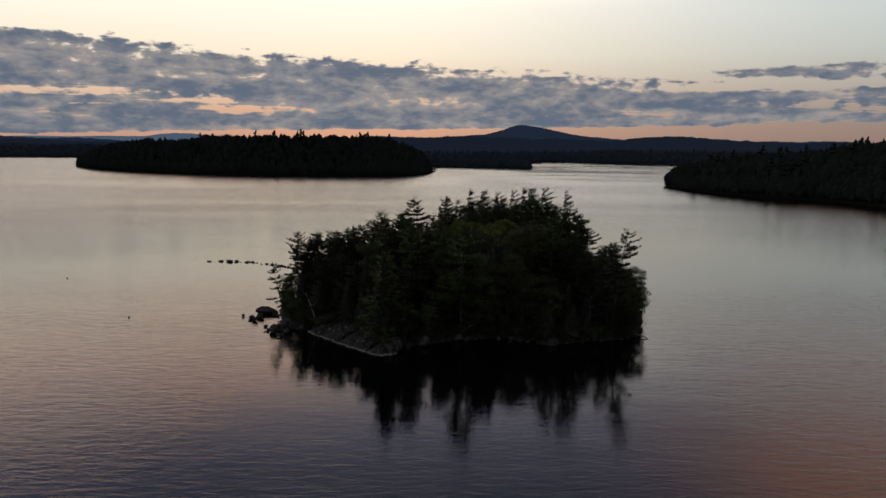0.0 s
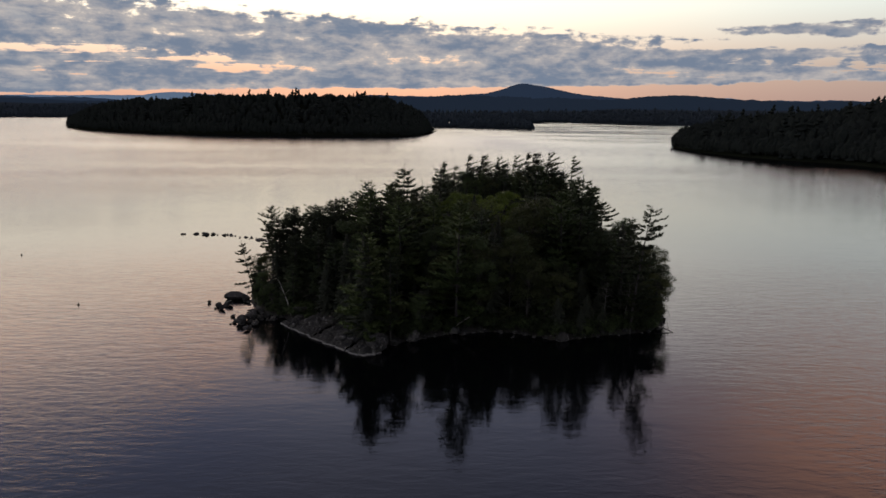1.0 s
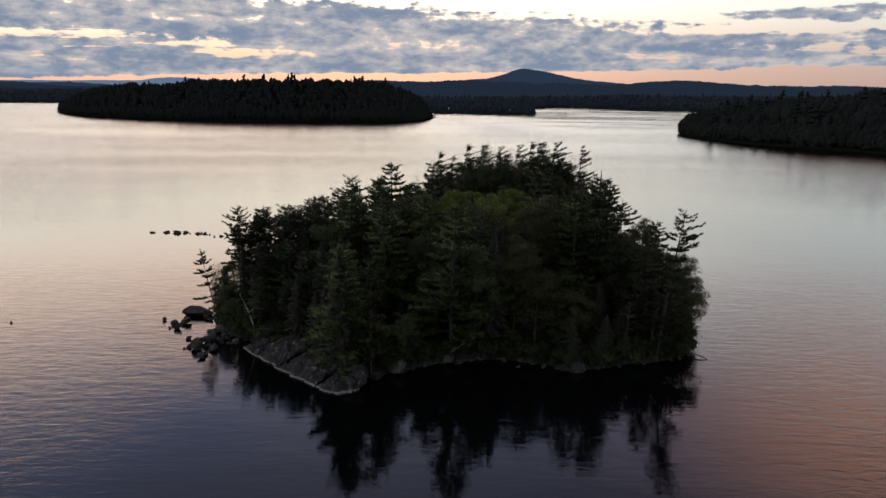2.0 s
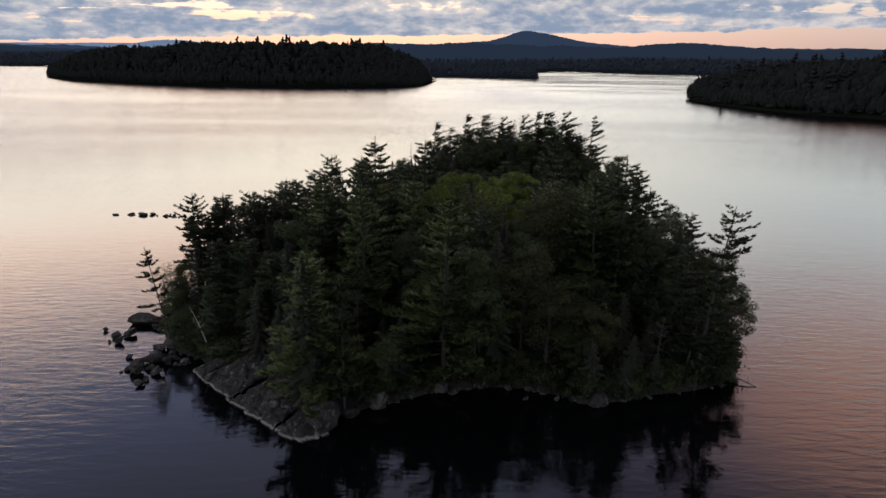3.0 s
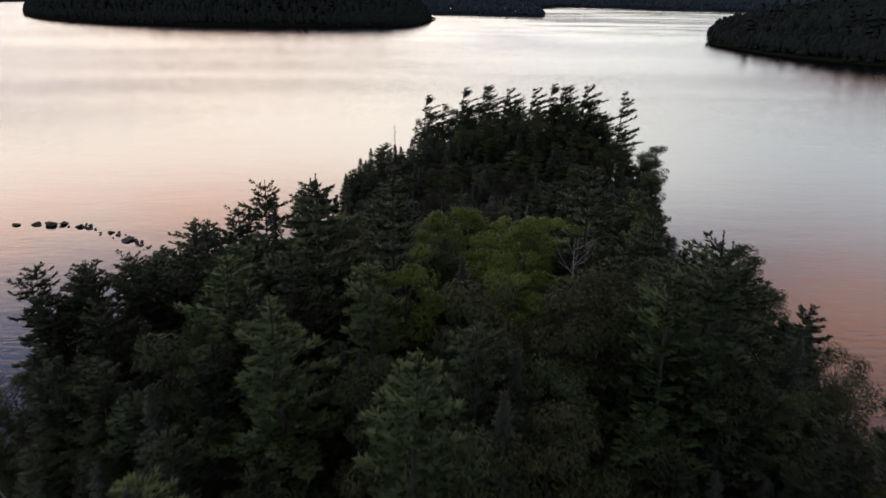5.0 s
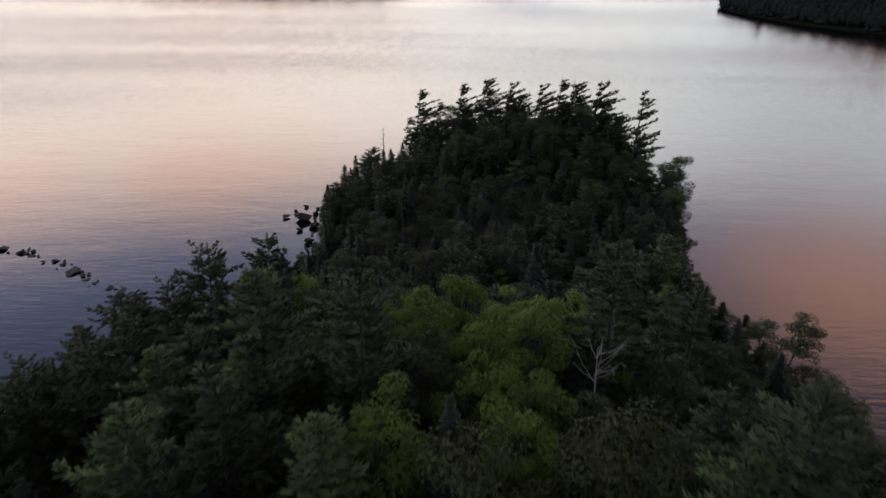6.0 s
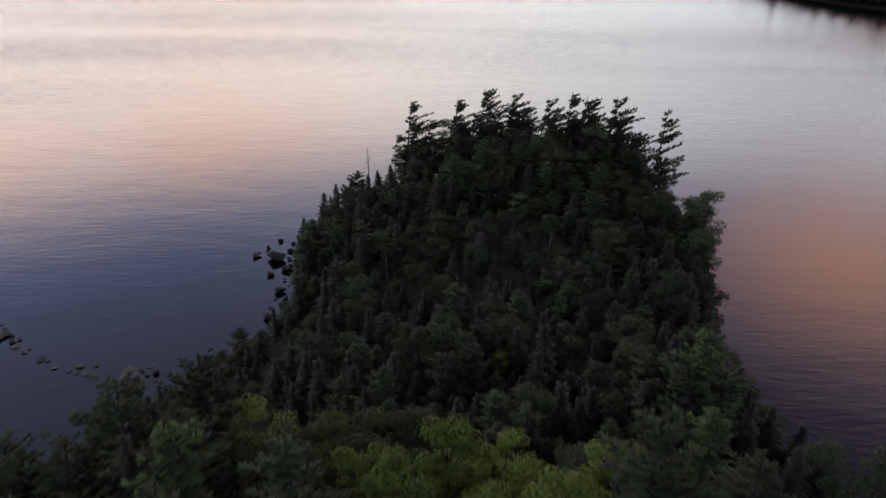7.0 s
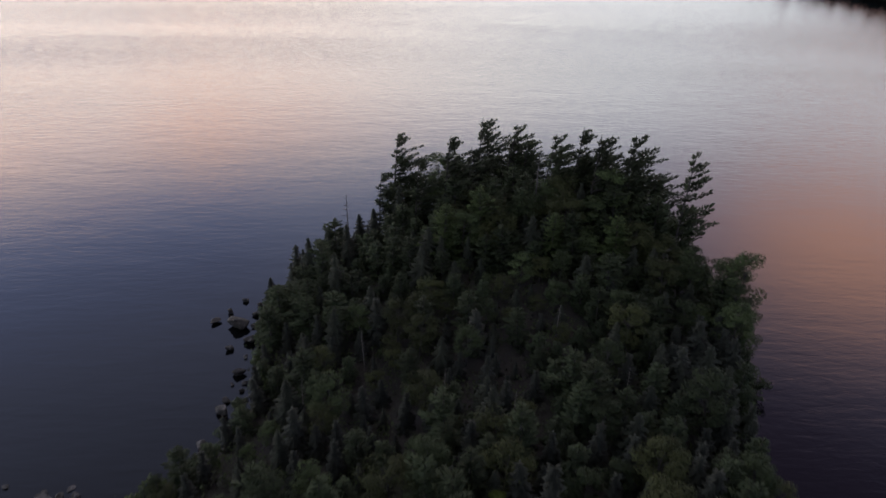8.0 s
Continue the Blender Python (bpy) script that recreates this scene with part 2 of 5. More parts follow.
def granite_material(name, base, pale, bleached):
    """Grey granite: speckle, lichen blotches, dark wet stain and a bleached ring at the waterline."""
    m, nt, p = material(name)
    pos = place_node(nt)
    speck = noise_node(nt, pos, 14.0, 3.0, 0.7)
    blotch = noise_node(nt, pos, 1.1, 6.0, 0.68, 0.4)
    col = mix_node(nt, speck, base, pale)
    crust = ramp_node(nt, [(0.55, (0, 0, 0)), (0.62, (1, 1, 1))], noise_node(nt, scaled(nt, pos, (1.0, 0.45, 0.8), -42), 1.9, 6.0, 0.72, 0.4))
    col = mix_node(nt, math_node(nt, "MULTIPLY", crust.outputs[0], 0.85), col, mix_node(nt, 0.7, pale, (0.27, 0.262, 0.245)))
    lichen = ramp_node(nt, [(0.48, (0, 0, 0)), (0.60, (1, 1, 1))], blotch)
    col = mix_node(nt, math_node(nt, "MULTIPLY", lichen.outputs[0], 0.5), col, (0.075, 0.075, 0.066))
    stain = ramp_node(nt, [(0.42, (1, 1, 1)), (0.52, (0, 0, 0))], noise_node(nt, scaled(nt, pos, (0.9, 0.5, 0.5), 45), 0.9, 6.0, 0.7, 0.6))
    col = mix_node(nt, math_node(nt, "MULTIPLY", stain.outputs[0], 0.8), col, (0.022, 0.022, 0.020))
    sep = nt.nodes.new("ShaderNodeSeparateXYZ")
    link(nt, pos, sep.inputs[0])
    level = math_node(nt, "MULTIPLY_ADD", noise_node(nt, pos, 1.7, 3.0), 0.16, sep.outputs[2])
    ring = ramp_node(nt, [(0.11, (0, 0, 0)), (0.15, (1, 1, 1)), (0.22, (1, 1, 1)), (0.30, (0, 0, 0))], level)
    col = mix_node(nt, math_node(nt, "MULTIPLY", ring.outputs[0], bleached), col, (0.40, 0.39, 0.36))
    p.inputs["Roughness"].default_value = 0.8
    p.inputs["Specular IOR Level"].default_value = 0.2
    joints = nt.nodes.new("ShaderNodeTexVoronoi")
    joints.feature = "DISTANCE_TO_EDGE"
    joints.inputs["Scale"].default_value = 0.5
    link(nt, mix_node(nt, 1.0, pos, noise_node(nt, pos, 0.6, 4.0, 0.65, 0.0, True), "ADD"), joints.inputs["Vector"])
    open_joint = smooth(nt, noise_node(nt, pos, 0.7, 2.0), 0.46, 0.62)
    split = math_node(nt, "SUBTRACT", 1.0, math_node(nt, "MULTIPLY", open_joint, math_node(nt, "SUBTRACT", 1.0, smooth(nt, joints.outputs["Distance"], 0.0, 0.04))))
    dark = mix_node(nt, split, (0.02, 0.02, 0.018), col)
    link(nt, dark, p.inputs["Base Color"])
    h = math_node(nt, "ADD", math_node(nt, "ADD", math_node(nt, "MULTIPLY", speck, 0.3), blotch), math_node(nt, "MULTIPLY", split, 1.2))
    link(nt, bump_node(nt, h, 1.0, 0.2), p.inputs["Normal"])
    return m


def soil_material():
    m, nt, p = material("forest_floor")
    pos = place_node(nt)
    a = noise_node(nt, pos, 0.5, 5.0, 0.6)
    b = noise_node(nt, pos, 6.0, 4.0, 0.6)
    col = ramp_node(nt, [(0.3, (0.014, 0.0125, 0.011)), (0.5, (0.027, 0.024, 0.019)), (0.7, (0.019, 0.022, 0.014))], a)
    c2 = mix_node(nt, math_node(nt, "MULTIPLY", b, 0.4), col.outputs[0], (0.045, 0.041, 0.035))
    link(nt, c2, p.inputs["Base Color"])
    p.inputs["Roughness"].default_value = 0.9
    link(nt, bump_node(nt, b, 0.8, 0.15), p.inputs["Normal"])
    return m


def far_wood_material(name, dark, light, haze_glow=None):
    """Distant forest; for the hills beyond the lake the evening air's blue haze is painted in as emission."""
    m, nt, p = material(name)
    n = noise_node(nt, place_node(nt), 0.06, 4.0, 0.6)
    col = mix_node(nt, n, dark, light)
    link(nt, mix_node(nt, math_node(nt, "MULTIPLY", island_node(nt), 0.5), col, dark), p.inputs["Base Color"])
    p.inputs["Roughness"].default_value = 0.9
    p.inputs["Specular IOR Level"].default_value = 0.0
    if haze_glow:
        p.inputs["Emission Color"].default_value = (*haze_glow, 1)
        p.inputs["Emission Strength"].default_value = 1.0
    return m


WATER = water_material()
PINE_NEEDLES = foliage_material("pine_needles", (0.029, 0.037, 0.021), (0.055, 0.074, 0.039), (0.090, 0.110, 0.058))
LIGHT_NEEDLES = foliage_material("light_pine_needles", (0.056, 0.082, 0.033), (0.088, 0.118, 0.046), (0.136, 0.164, 0.064))
SPRUCE_NEEDLES = foliage_material("spruce_needles", (0.024, 0.029, 0.021), (0.038, 0.043, 0.031), (0.060, 0.062, 0.046), 0.12)
GREY_NEEDLES = foliage_material("grey_spruce_needles", (0.020, 0.023, 0.018), (0.035, 0.039, 0.031), (0.060, 0.063, 0.050), 0.15)
LEAVES = foliage_material("broad_leaves", (0.024, 0.032, 0.018), (0.070, 0.096, 0.042), (0.105, 0.128, 0.054), 0.3)
OLIVE_LEAVES = foliage_material("olive_leaves", (0.028, 0.034, 0.017), (0.060, 0.070, 0.030), (0.105, 0.110, 0.040), 0.3)
BRIGHT_LEAVES = foliage_material("light_leaves", (0.076, 0.106, 0.024), (0.134, 0.176, 0.037), (0.165, 0.200, 0.045), 0.35)
BARK = bark_material("pine_bark", (0.020, 0.018, 0.0165), (0.052, 0.046, 0.042))
DEAD_WOOD = bark_material("weathered_wood", (0.16, 0.145, 0.13), (0.34, 0.32, 0.29))
SNAG_WOOD = bark_material("grey_dead_wood", (0.05, 0.046, 0.042), (0.12, 0.112, 0.102))
BIRCH_BARK = bark_material("birch_bark", (0.22, 0.20, 0.18), (0.62, 0.60, 0.55), (3, 3, 14))
GRANITE = granite_material("granite", (0.018, 0.0175, 0.017), (0.075, 0.072, 0.068), 0.12)
LEDGE_GRANITE = granite_material("ledge_granite", (0.010, 0.0098, 0.0092), (0.050, 0.048, 0.045), 0.55)
PALE_GRANITE = granite_material("pale_granite", (0.06, 0.058, 0.054), (0.145, 0.14, 0.132), 0.3)
SOIL = soil_material()
FAR_WOOD = far_wood_material("far_forest", (0.018, 0.022, 0.020), (0.026, 0.030, 0.026))
# far shore and spit: evening haze mixed into a paler, bluer base colour
HAZED_SHORE_WOOD = far_wood_material("hazed_shore_forest", (0.030, 0.040, 0.050), (0.045, 0.056, 0.066))
# the last colour is haze before the hills, painted in as blue emission
HAZED_HILL = far_wood_material("hazed_hill_forest", (0.004, 0.006, 0.005), (0.007, 0.009, 0.007), (0.0068, 0.0112, 0.0215))
HAZED_PEAK = far_wood_material("hazed_peak_forest", (0.004, 0.006, 0.005), (0.007, 0.009, 0.007), (0.0105, 0.0180, 0.0360))
HAZED_HORIZON = far_wood_material("hazed_hills", (0.01, 0.014, 0.02), (0.012, 0.018, 0.025), (0.060, 0.090, 0.145))
FAR_BASE = far_wood_material("far_ground", (0.010, 0.012, 0.008), (0.018, 0.021, 0.014))
# their ground, paled and blued with the same painted haze
HAZED_SHORE_BASE = far_wood_material("far_shore_ground", (0.026, 0.034, 0.042), (0.036, 0.046, 0.055))

# ---- mesh helpers ----
def make_mesh(name, verts, faces, mat, smooth=False):
    me = bpy.data.meshes.new(name)
    me.from_pydata([tuple(v) for v in verts], [], [tuple(f) for f in faces])
    me.materials.append(mat)
    if smooth:
        me.polygons.foreach_set("use_smooth", [True] * len(me.polygons))
    me.update()
    return me


def part(name, me, parent, label=""):
    ob = new(name, me)
    ob.parent = parent
    if label:
        ob["label"] = label
    return ob


def n2(x, y, scale, seed=0.0):
    return noise.noise(Vector((x * scale, y * scale, seed)))


def fractal(x, y, scale, seed=0.0, octaves=4):
    return noise.fractal(Vector((x * scale, y * scale, seed)), 1.0, 2.0, octaves)


# ---- lake ----
def build_lake():
    rings = [0, 40, 90, 160, 300, 600, 1200, 2400, 4900]
    sides = 48
    verts, faces = [(0, 90, 0)], []
    for r in rings[1:]:
        for k in range(sides):
            a = 2 * math.pi * k / sides
            verts.append((r * math.cos(a), 90 + r * math.sin(a), 0))
    for k in range(sides):
        faces.append((0, 1 + k, 1 + (k + 1) % sides))
    for i in range(len(rings) - 2):
        o = 1 + i * sides
        for k in range(sides):
            k2 = (k + 1) % sides
            faces.append((o + k, o + sides + k, o + sides + k2, o + k2))
    tagged(new("water", make_mesh("water", verts, faces, WATER)), "calm dark lake water with fine ripples reflecting the dusk sky", "lake", kind="structure")


build_lake()

# ---- the wooded island's ground ----
COAST = [(-28, 55.5), (-21.5, 51), (-16.5, 46), (-12, 43.2), (-8.5, 44.3), (-5, 46), (2, 49), (9, 48.5), (14, 46), (21, 48), (29, 51),
         (33, 60), (36.5, 74), (37, 88), (33.5, 101), (32, 112), (34, 122), (38, 132), (38.8, 143), (35.5, 155), (28, 166), (14, 172),
         (-1, 169), (-9.5, 158), (-16, 146), (-16.8, 136), (-15.2, 126), (-17.2, 117), (-22.5, 110.5), (-27.5, 100), (-32.5, 87), (-36, 72), (-33, 60)]


def rounded(points, steps=6, closed=True):
    """A smooth curve through the points."""
    out, n = [], len(points)
    for i in range(n if closed else n - 1):
        p = [Vector((*points[(i + k) % n], 0)) if closed else Vector((*points[min(max(i + k, 0), n - 1)], 0)) for k in (-1, 0, 1, 2)]
        for s in range(steps):
            t = s / steps
            v = 0.5 * (2 * p[1] + (p[2] - p[0]) * t + (2 * p[0] - 5 * p[1] + 4 * p[2] - p[3]) * t * t + (3 * p[1] - p[0] - 3 * p[2] + p[3]) * t ** 3)
            out.append((v.x, v.y))
    if not closed:
        out.append(tuple(points[-1]))
    return np.array(out)


COAST_LINE = rounded(COAST)


def coast_depth(x, y):
    """Metres from the shoreline, positive on the island."""
    a, b = COAST_LINE, np.roll(COAST_LINE, -1, axis=0)
    d, q = b - a, np.array([x, y]) - a
    t = np.clip((q * d).sum(1) / (d * d).sum(1), 0, 1)
    near = np.sqrt(((q - d * t[:, None]) ** 2).sum(1)).min()
    cross = (a[:, 1] > y) != (b[:, 1] > y)
    with np.errstate(divide="ignore", invalid="ignore"):
        xs = a[:, 0] + (y - a[:, 1]) / (b[:, 1] - a[:, 1]) * d[:, 0]
    inside = (cross & (x < xs)).sum() % 2 == 1
    return near if inside else -near


def ground_z(x, y):
    d = coast_depth(x, y) + 0.7 * n2(x, y, 0.35, 4.0)
    if d < 0:
        return max(-2.5, 0.45 * d)
    hump = 4.2 * math.exp(-((x - 14) ** 2 + (y - 155) ** 2) / 620) + 1.2 * math.exp(-((x - 4) ** 2 + (y - 72) ** 2) / 500)
    return 0.55 * (1 - math.exp(-d / 0.6)) + (1.9 + hump) * (1 - math.exp(-d / 8)) + 0.35 * fractal(x, y, 0.22, 9.0) * min(1, d / 2)


def build_ground():
    step = 1.25
    xs, ys = np.arange(-46, 52, step), np.arange(30, 184, step)
    verts = [(x, y, ground_z(x, y)) for y in ys for x in xs]
    w = len(xs)
    faces = [(j * w + i, j * w + i + 1, (j + 1) * w + i + 1, (j + 1) * w + i) for j in range(len(ys) - 1) for i in range(w - 1)]
    faces = [f for f in faces if max(verts[k][2] for k in f) > -2.2]
    tagged(new("ground", make_mesh("ground", verts, faces, SOIL, True)), "low island ground of needle litter, moss and granite ledges", "island", kind="structure")


build_ground()


# ---- distant shores ----
def low_conifer(rng, h, w):
    """A distant conifer: three ragged skirts of boughs."""
    verts, faces = [], []
    for k in range(3):
        z0, z1 = h * (0.10 + 0.27 * k), h * (0.52 + 0.24 * k)
        r, o, n = w * (1 - 0.28 * k), len(verts), 6
        for i in range(n):
            a = 2 * math.pi * (i + rng.random() * 0.6) / n
            q = r * rng.uniform(0.55, 1.15)
            verts.append((q * math.cos(a), q * math.sin(a), z0 + rng.uniform(-0.05, 0.06) * h))
        verts.append((rng.uniform(-0.1, 0.1) * w, rng.uniform(-0.1, 0.1) * w, z1))
        faces += [(o + i, o + (i + 1) % n, o + n) for i in range(n)]
    return verts, faces


def low_pine(rng, h, w):
    """A distant pine standing over the rest: uneven plates of boughs on one stem."""
    verts, faces = [], []
    for z, r in ((0.5, 1.25), (0.66, 1.05), (0.8, 0.85), (0.92, 0.5)):
        o, n = len(verts), 6
        sx, sy = rng.uniform(-0.35, 0.35) * w, rng.uniform(-0.35, 0.35) * w
        for i in range(n):
            a, q = 2 * math.pi * i / n, w * r * rng.uniform(0.6, 1.2)
            verts.append((sx + q * math.cos(a), sy + q * math.sin(a), h * (z + rng.uniform(-0.03, 0.03))))
        verts += [(sx, sy, h * (z + 0.11)), (0, 0, h * (z - 0.10))]
        faces += [(o + i, o + (i + 1) % n, o + n) for i in range(n)] + [(o + (i + 1) % n, o + i, o + n + 1) for i in range(n)]
    o = len(verts)
    verts += [(-0.25, 0, 0), (0.25, 0, 0), (0, 0.3, 0), (0, 0, h * 0.95)]
    faces += [(o, o + 1, o + 3), (o + 1, o + 2, o + 3), (o + 2, o, o + 3)]
    return verts, faces


def low_broadleaf(rng, h, w):
    """A distant broad-leaved tree: a lumpy crown on a hidden trunk."""
    bm = bmesh.new()
    bmesh.ops.create_icosphere(bm, subdivisions=1, radius=1)
    verts = []
    for v in bm.verts:
        s = rng.uniform(0.72, 1.15)
        verts.append((v.co.x * w * s, v.co.y * w * s, h * 0.58 + v.co.z * h * 0.42 * s))
    bm.verts.index_update()
    faces = [[v.index for v in f.verts] for f in bm.faces]
    bm.free()
    return verts, faces


def land(name, label, front, inland, depth, heights, profile, trees, tree_h, seed, mat=FAR_WOOD, tall=0.05, reach=1.0, broad=0.5, away=1.0, stand=(0.0, 1.0)):
    """A distant wooded shore: rising ground behind its waterline, and its forest as one mass of single trees."""
    rng = random.Random(seed)
    line = rounded([(x * away, (y + 60) * away - 60) for x, y in front], 8, False)
    n, rows = len(line), 14
    dirn = Vector((*inland, 0)).normalized()

    def spot(u, v):
        k = min(u * (n - 1), n - 1.001)
        i, t = int(k), k - int(k)
        p = line[i] * (1 - t) + line[i + 1] * t
        q = u * (len(heights) - 1)
        j, s = min(int(q), len(heights) - 2), q - min(int(q), len(heights) - 2)
        top = heights[j] * (1 - s) + heights[j + 1] * s
        x, y = p[0] + dirn.x * depth * v, p[1] + dirn.y * depth * v
        z = top * profile(v) * (1 + 0.25 * fractal(x, y, 0.008, seed)) + 0.8
        return x, y, z

    nu = n * 2
    verts = [spot(i / nu, j / rows) for j in range(rows + 1) for i in range(nu + 1)]
    verts += [(*verts[i][:2], -1.5) for i in range(nu + 1)]
    w = nu + 1
    faces = [(j * w + i, j * w + i + 1, (j + 1) * w + i + 1, (j + 1) * w + i) for j in range(rows) for i in range(nu)]
    o = (rows + 1) * w
    faces += [(o + i, o + i + 1, i + 1, i) for i in range(nu)]
    tagged(new(name + "_ground", make_mesh(name, verts, faces, HAZED_SHORE_BASE if mat == HAZED_SHORE_WOOD else FAR_BASE, True)), label, "shore", kind="structure")
    tv, tf = [], []
    for k in range(trees):
        v = rng.random() ** 1.5 * reach if k > trees * 0.22 else rng.uniform(0.0, 0.02)
        u = rng.random()
        x, y, z = spot(u, v)
        h = tree_h * rng.uniform(0.6, 1.05) * (rng.uniform(1.06, 1.24) if rng.random() < tall and stand[0] < u < stand[1] else 1) * (0.75 if v < 0.02 else 1) * min(1, 0.3 + 5 * min(u, 1 - u))
        if h > tree_h * 1.05:
            pv, pf = low_pine(rng, h, h * rng.uniform(0.14, 0.20))
        elif rng.random() < broad:
            pv, pf = low_broadleaf(rng, h * 0.85, h * rng.uniform(0.16, 0.26))
        else:
            pv, pf = low_conifer(rng, h * 0.92, h * rng.uniform(0.20, 0.30))
        o = len(tv)
        tv += [(x + a, y + b, z - 0.8 + c) for a, b, c in pv]
        tf += [tuple(o + i for i in f) for f in pf]
    tagged(new(name + "_forest", make_mesh(name + "_forest", tv, tf, mat)), "dark mixed forest of conifers and leafy trees seen far off", "forest", kind="stuff")


def hump(v):
    return math.sin(math.pi * min(max(v, 0), 1)) ** 0.75


def steep(v):
    return min(1.0, v * 3.0) ** 0.6


def rise(v):
    return min(1.0, v * 1.6) ** 0.6


land("far_island", "long low wooded island lying across the lake", [(-462, 835), (-440, 790), (-368, 706), (-277, 657), (-203, 637), (-94, 639), (-40, 650), (-22, 664)],
     (0.1, 1), 150, [1, 9, 21, 27, 33, 35, 34, 26, 12, 1], hump, 5000, 16, 11, tall=0.08, reach=0.62, broad=0.82, away=1.11, stand=(0.36, 0.78))
land("near_shore", "wooded point of the mainland reaching into the lake", [(300, 640), (215, 560), (181, 518), (178, 465), (187, 412), (204, 377), (226, 350), (236, 315), (262, 290), (330, 262), (450, 220)],
     (0.85, 0.5), 420, [20, 18, 14, 17, 25, 34, 42, 45, 46, 46], steep, 5600, 17, 12, reach=0.5, broad=0.78, away=1.08)
# spit and far shore take the forest colour that has haze painted in
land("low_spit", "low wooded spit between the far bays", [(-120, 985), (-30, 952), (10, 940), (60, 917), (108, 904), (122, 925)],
     (0.0, 1), 70, [5, 5, 5, 4, 3, 1], hump, 800, 13, 13, mat=HAZED_SHORE_WOOD, tall=0.02, broad=0.7, away=1.1)
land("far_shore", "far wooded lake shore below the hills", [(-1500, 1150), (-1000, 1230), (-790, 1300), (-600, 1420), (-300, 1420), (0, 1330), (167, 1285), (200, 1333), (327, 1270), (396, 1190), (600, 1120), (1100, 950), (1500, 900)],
     (0, 1), 900, [24, 24, 22, 16, 14, 14, 14, 17, 22, 24, 24, 26], rise, 5200, 15, 14, mat=HAZED_SHORE_WOOD, tall=0.02, reach=0.45, broad=0.7, away=1.1)


# ---- hills behind the lake ----
def hill_range(name, label, y, depth, base, bumps, mat, seed, rough=5.0, span=1.0):
    """A ridge that crosses the view; bumps are (bearing in degrees, rise in metres, width to the left, to the right)."""
    nu, rows = 1600, 8
    verts, faces = [], []
    for j in range(rows + 1):
        v = j / rows
        for i in range(nu + 1):
            az = -48 + 96 * i / nu
            x = y * math.tan(radians(az))
            top = base + 0.12 * base * fractal(az, seed, 0.25, seed)
            for centre, high, wl, wr in bumps:
                s = (az - centre) / (wl if az < centre else wr)
                top += high * math.exp(-0.5 * s * s)
            top += rough * abs(fractal(az * 5, seed * 3.1 + v * 60, 1.0, seed + 2, 5)) + 0.7 * rough * max(0, n2(az, v * 9, 9.0, seed + 5))
            verts.append((x, y + depth * (v - 0.6), max(-2.0, top * math.sin(math.pi * min(v / 1.2 + 0.02, 1)) ** 0.8 - 1.0)))
    w = nu + 1
    faces = [(j * w + i, j * w + i + 1, (j + 1) * w + i + 1, (j + 1) * w + i) for j in range(rows) for i in range(nu)]
    tagged(new(name, make_mesh(name, verts, faces, mat)), label, "hills", kind="structure")


# ridges glow faintly blue to stand for the haze in front of them
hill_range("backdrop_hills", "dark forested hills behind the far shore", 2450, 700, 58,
           [(-24, -26, 9, 8), (1, 8, 3, 3), (18, 14, 3, 2.5), (27, -2, 4, 4)], HAZED_HILL, 3.3, 7.0)
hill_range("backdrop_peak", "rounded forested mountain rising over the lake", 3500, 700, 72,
           [(6.3, 66, 1.7, 2.4), (-23, -26, 9, 7), (-5, 8, 1.5, 1.5), (2, 8, 1.2, 1.2), (12, 8, 2, 2)], HAZED_PEAK, 5.7, 5.0)
hill_range("backdrop_blue_hills", "hills along the horizon, pale blue from painted haze", 4500, 300, 66,
           [(-20.6, 36, 1.4, 1.6), (-16.5, 10, 1.2, 1.2), (-26, 12, 2, 2), (21.6, 34, 0.7, 0.8), (-6, 14, 1, 1.5)], HAZED_HORIZON, 8.1, 2.0)

# ---- trees ----
class Soup:
    """Vertices and faces gathered for one mesh."""

    def __init__(self):
        self.v, self.f, self.n = [], [], []

    def tri(self, a, b, c, n=None):
        """A leaf or needle blade; n: the way its crown swells there, which rounds the light over the whole spray."""
        o = len(self.v)
        if n is not None:
            if (b - a).cross(c - a).dot(n) < 0:
                b, c = c, b
            self.n += (n, n, n)
        self.v += (a, b, c)
        self.f.append((o, o + 1, o + 2))

    def tube(self, pts, radii, sides=5):
        o = len(self.v)
        for i, p in enumerate(pts):
            d = (pts[min(i + 1, len(pts) - 1)] - pts[max(i - 1, 0)]).normalized()
            s = d.orthogonal().normalized()
            q = d.cross(s)
            for k in range(sides):
                a = 2 * math.pi * k / sides
                self.v.append(p + radii[i] * (math.cos(a) * s + math.sin(a) * q))
        for i in range(len(pts) - 1):
            for k in range(sides):
                k2 = (k + 1) % sides
                a = o + i * sides
                self.f.append((a + k, a + k2, a + sides + k2, a + sides + k))
        o2 = len(self.v)
        self.v.append(pts[-1] + 0.01 * (pts[-1] - pts[-2]))
        a = o + (len(pts) - 1) * sides
        self.f += [(a + k, a + (k + 1) % sides, o2) for k in range(sides)]

    def mesh(self, name, mat, smooth=False):
        me = make_mesh(name, self.v, self.f, mat, smooth or bool(self.n))
        if self.n and len(self.n) == len(self.v):
            me.normals_split_custom_set_from_vertices([tuple(n.normalized()) for n in self.n])
        return me


UP = Vector((0, 0, 1))


def around(a):
    return Vector((math.cos(a), math.sin(a), 0))


def jitter(rng, s):
    return Vector((rng.uniform(-s, s), rng.uniform(-s, s), rng.uniform(-s, s)))


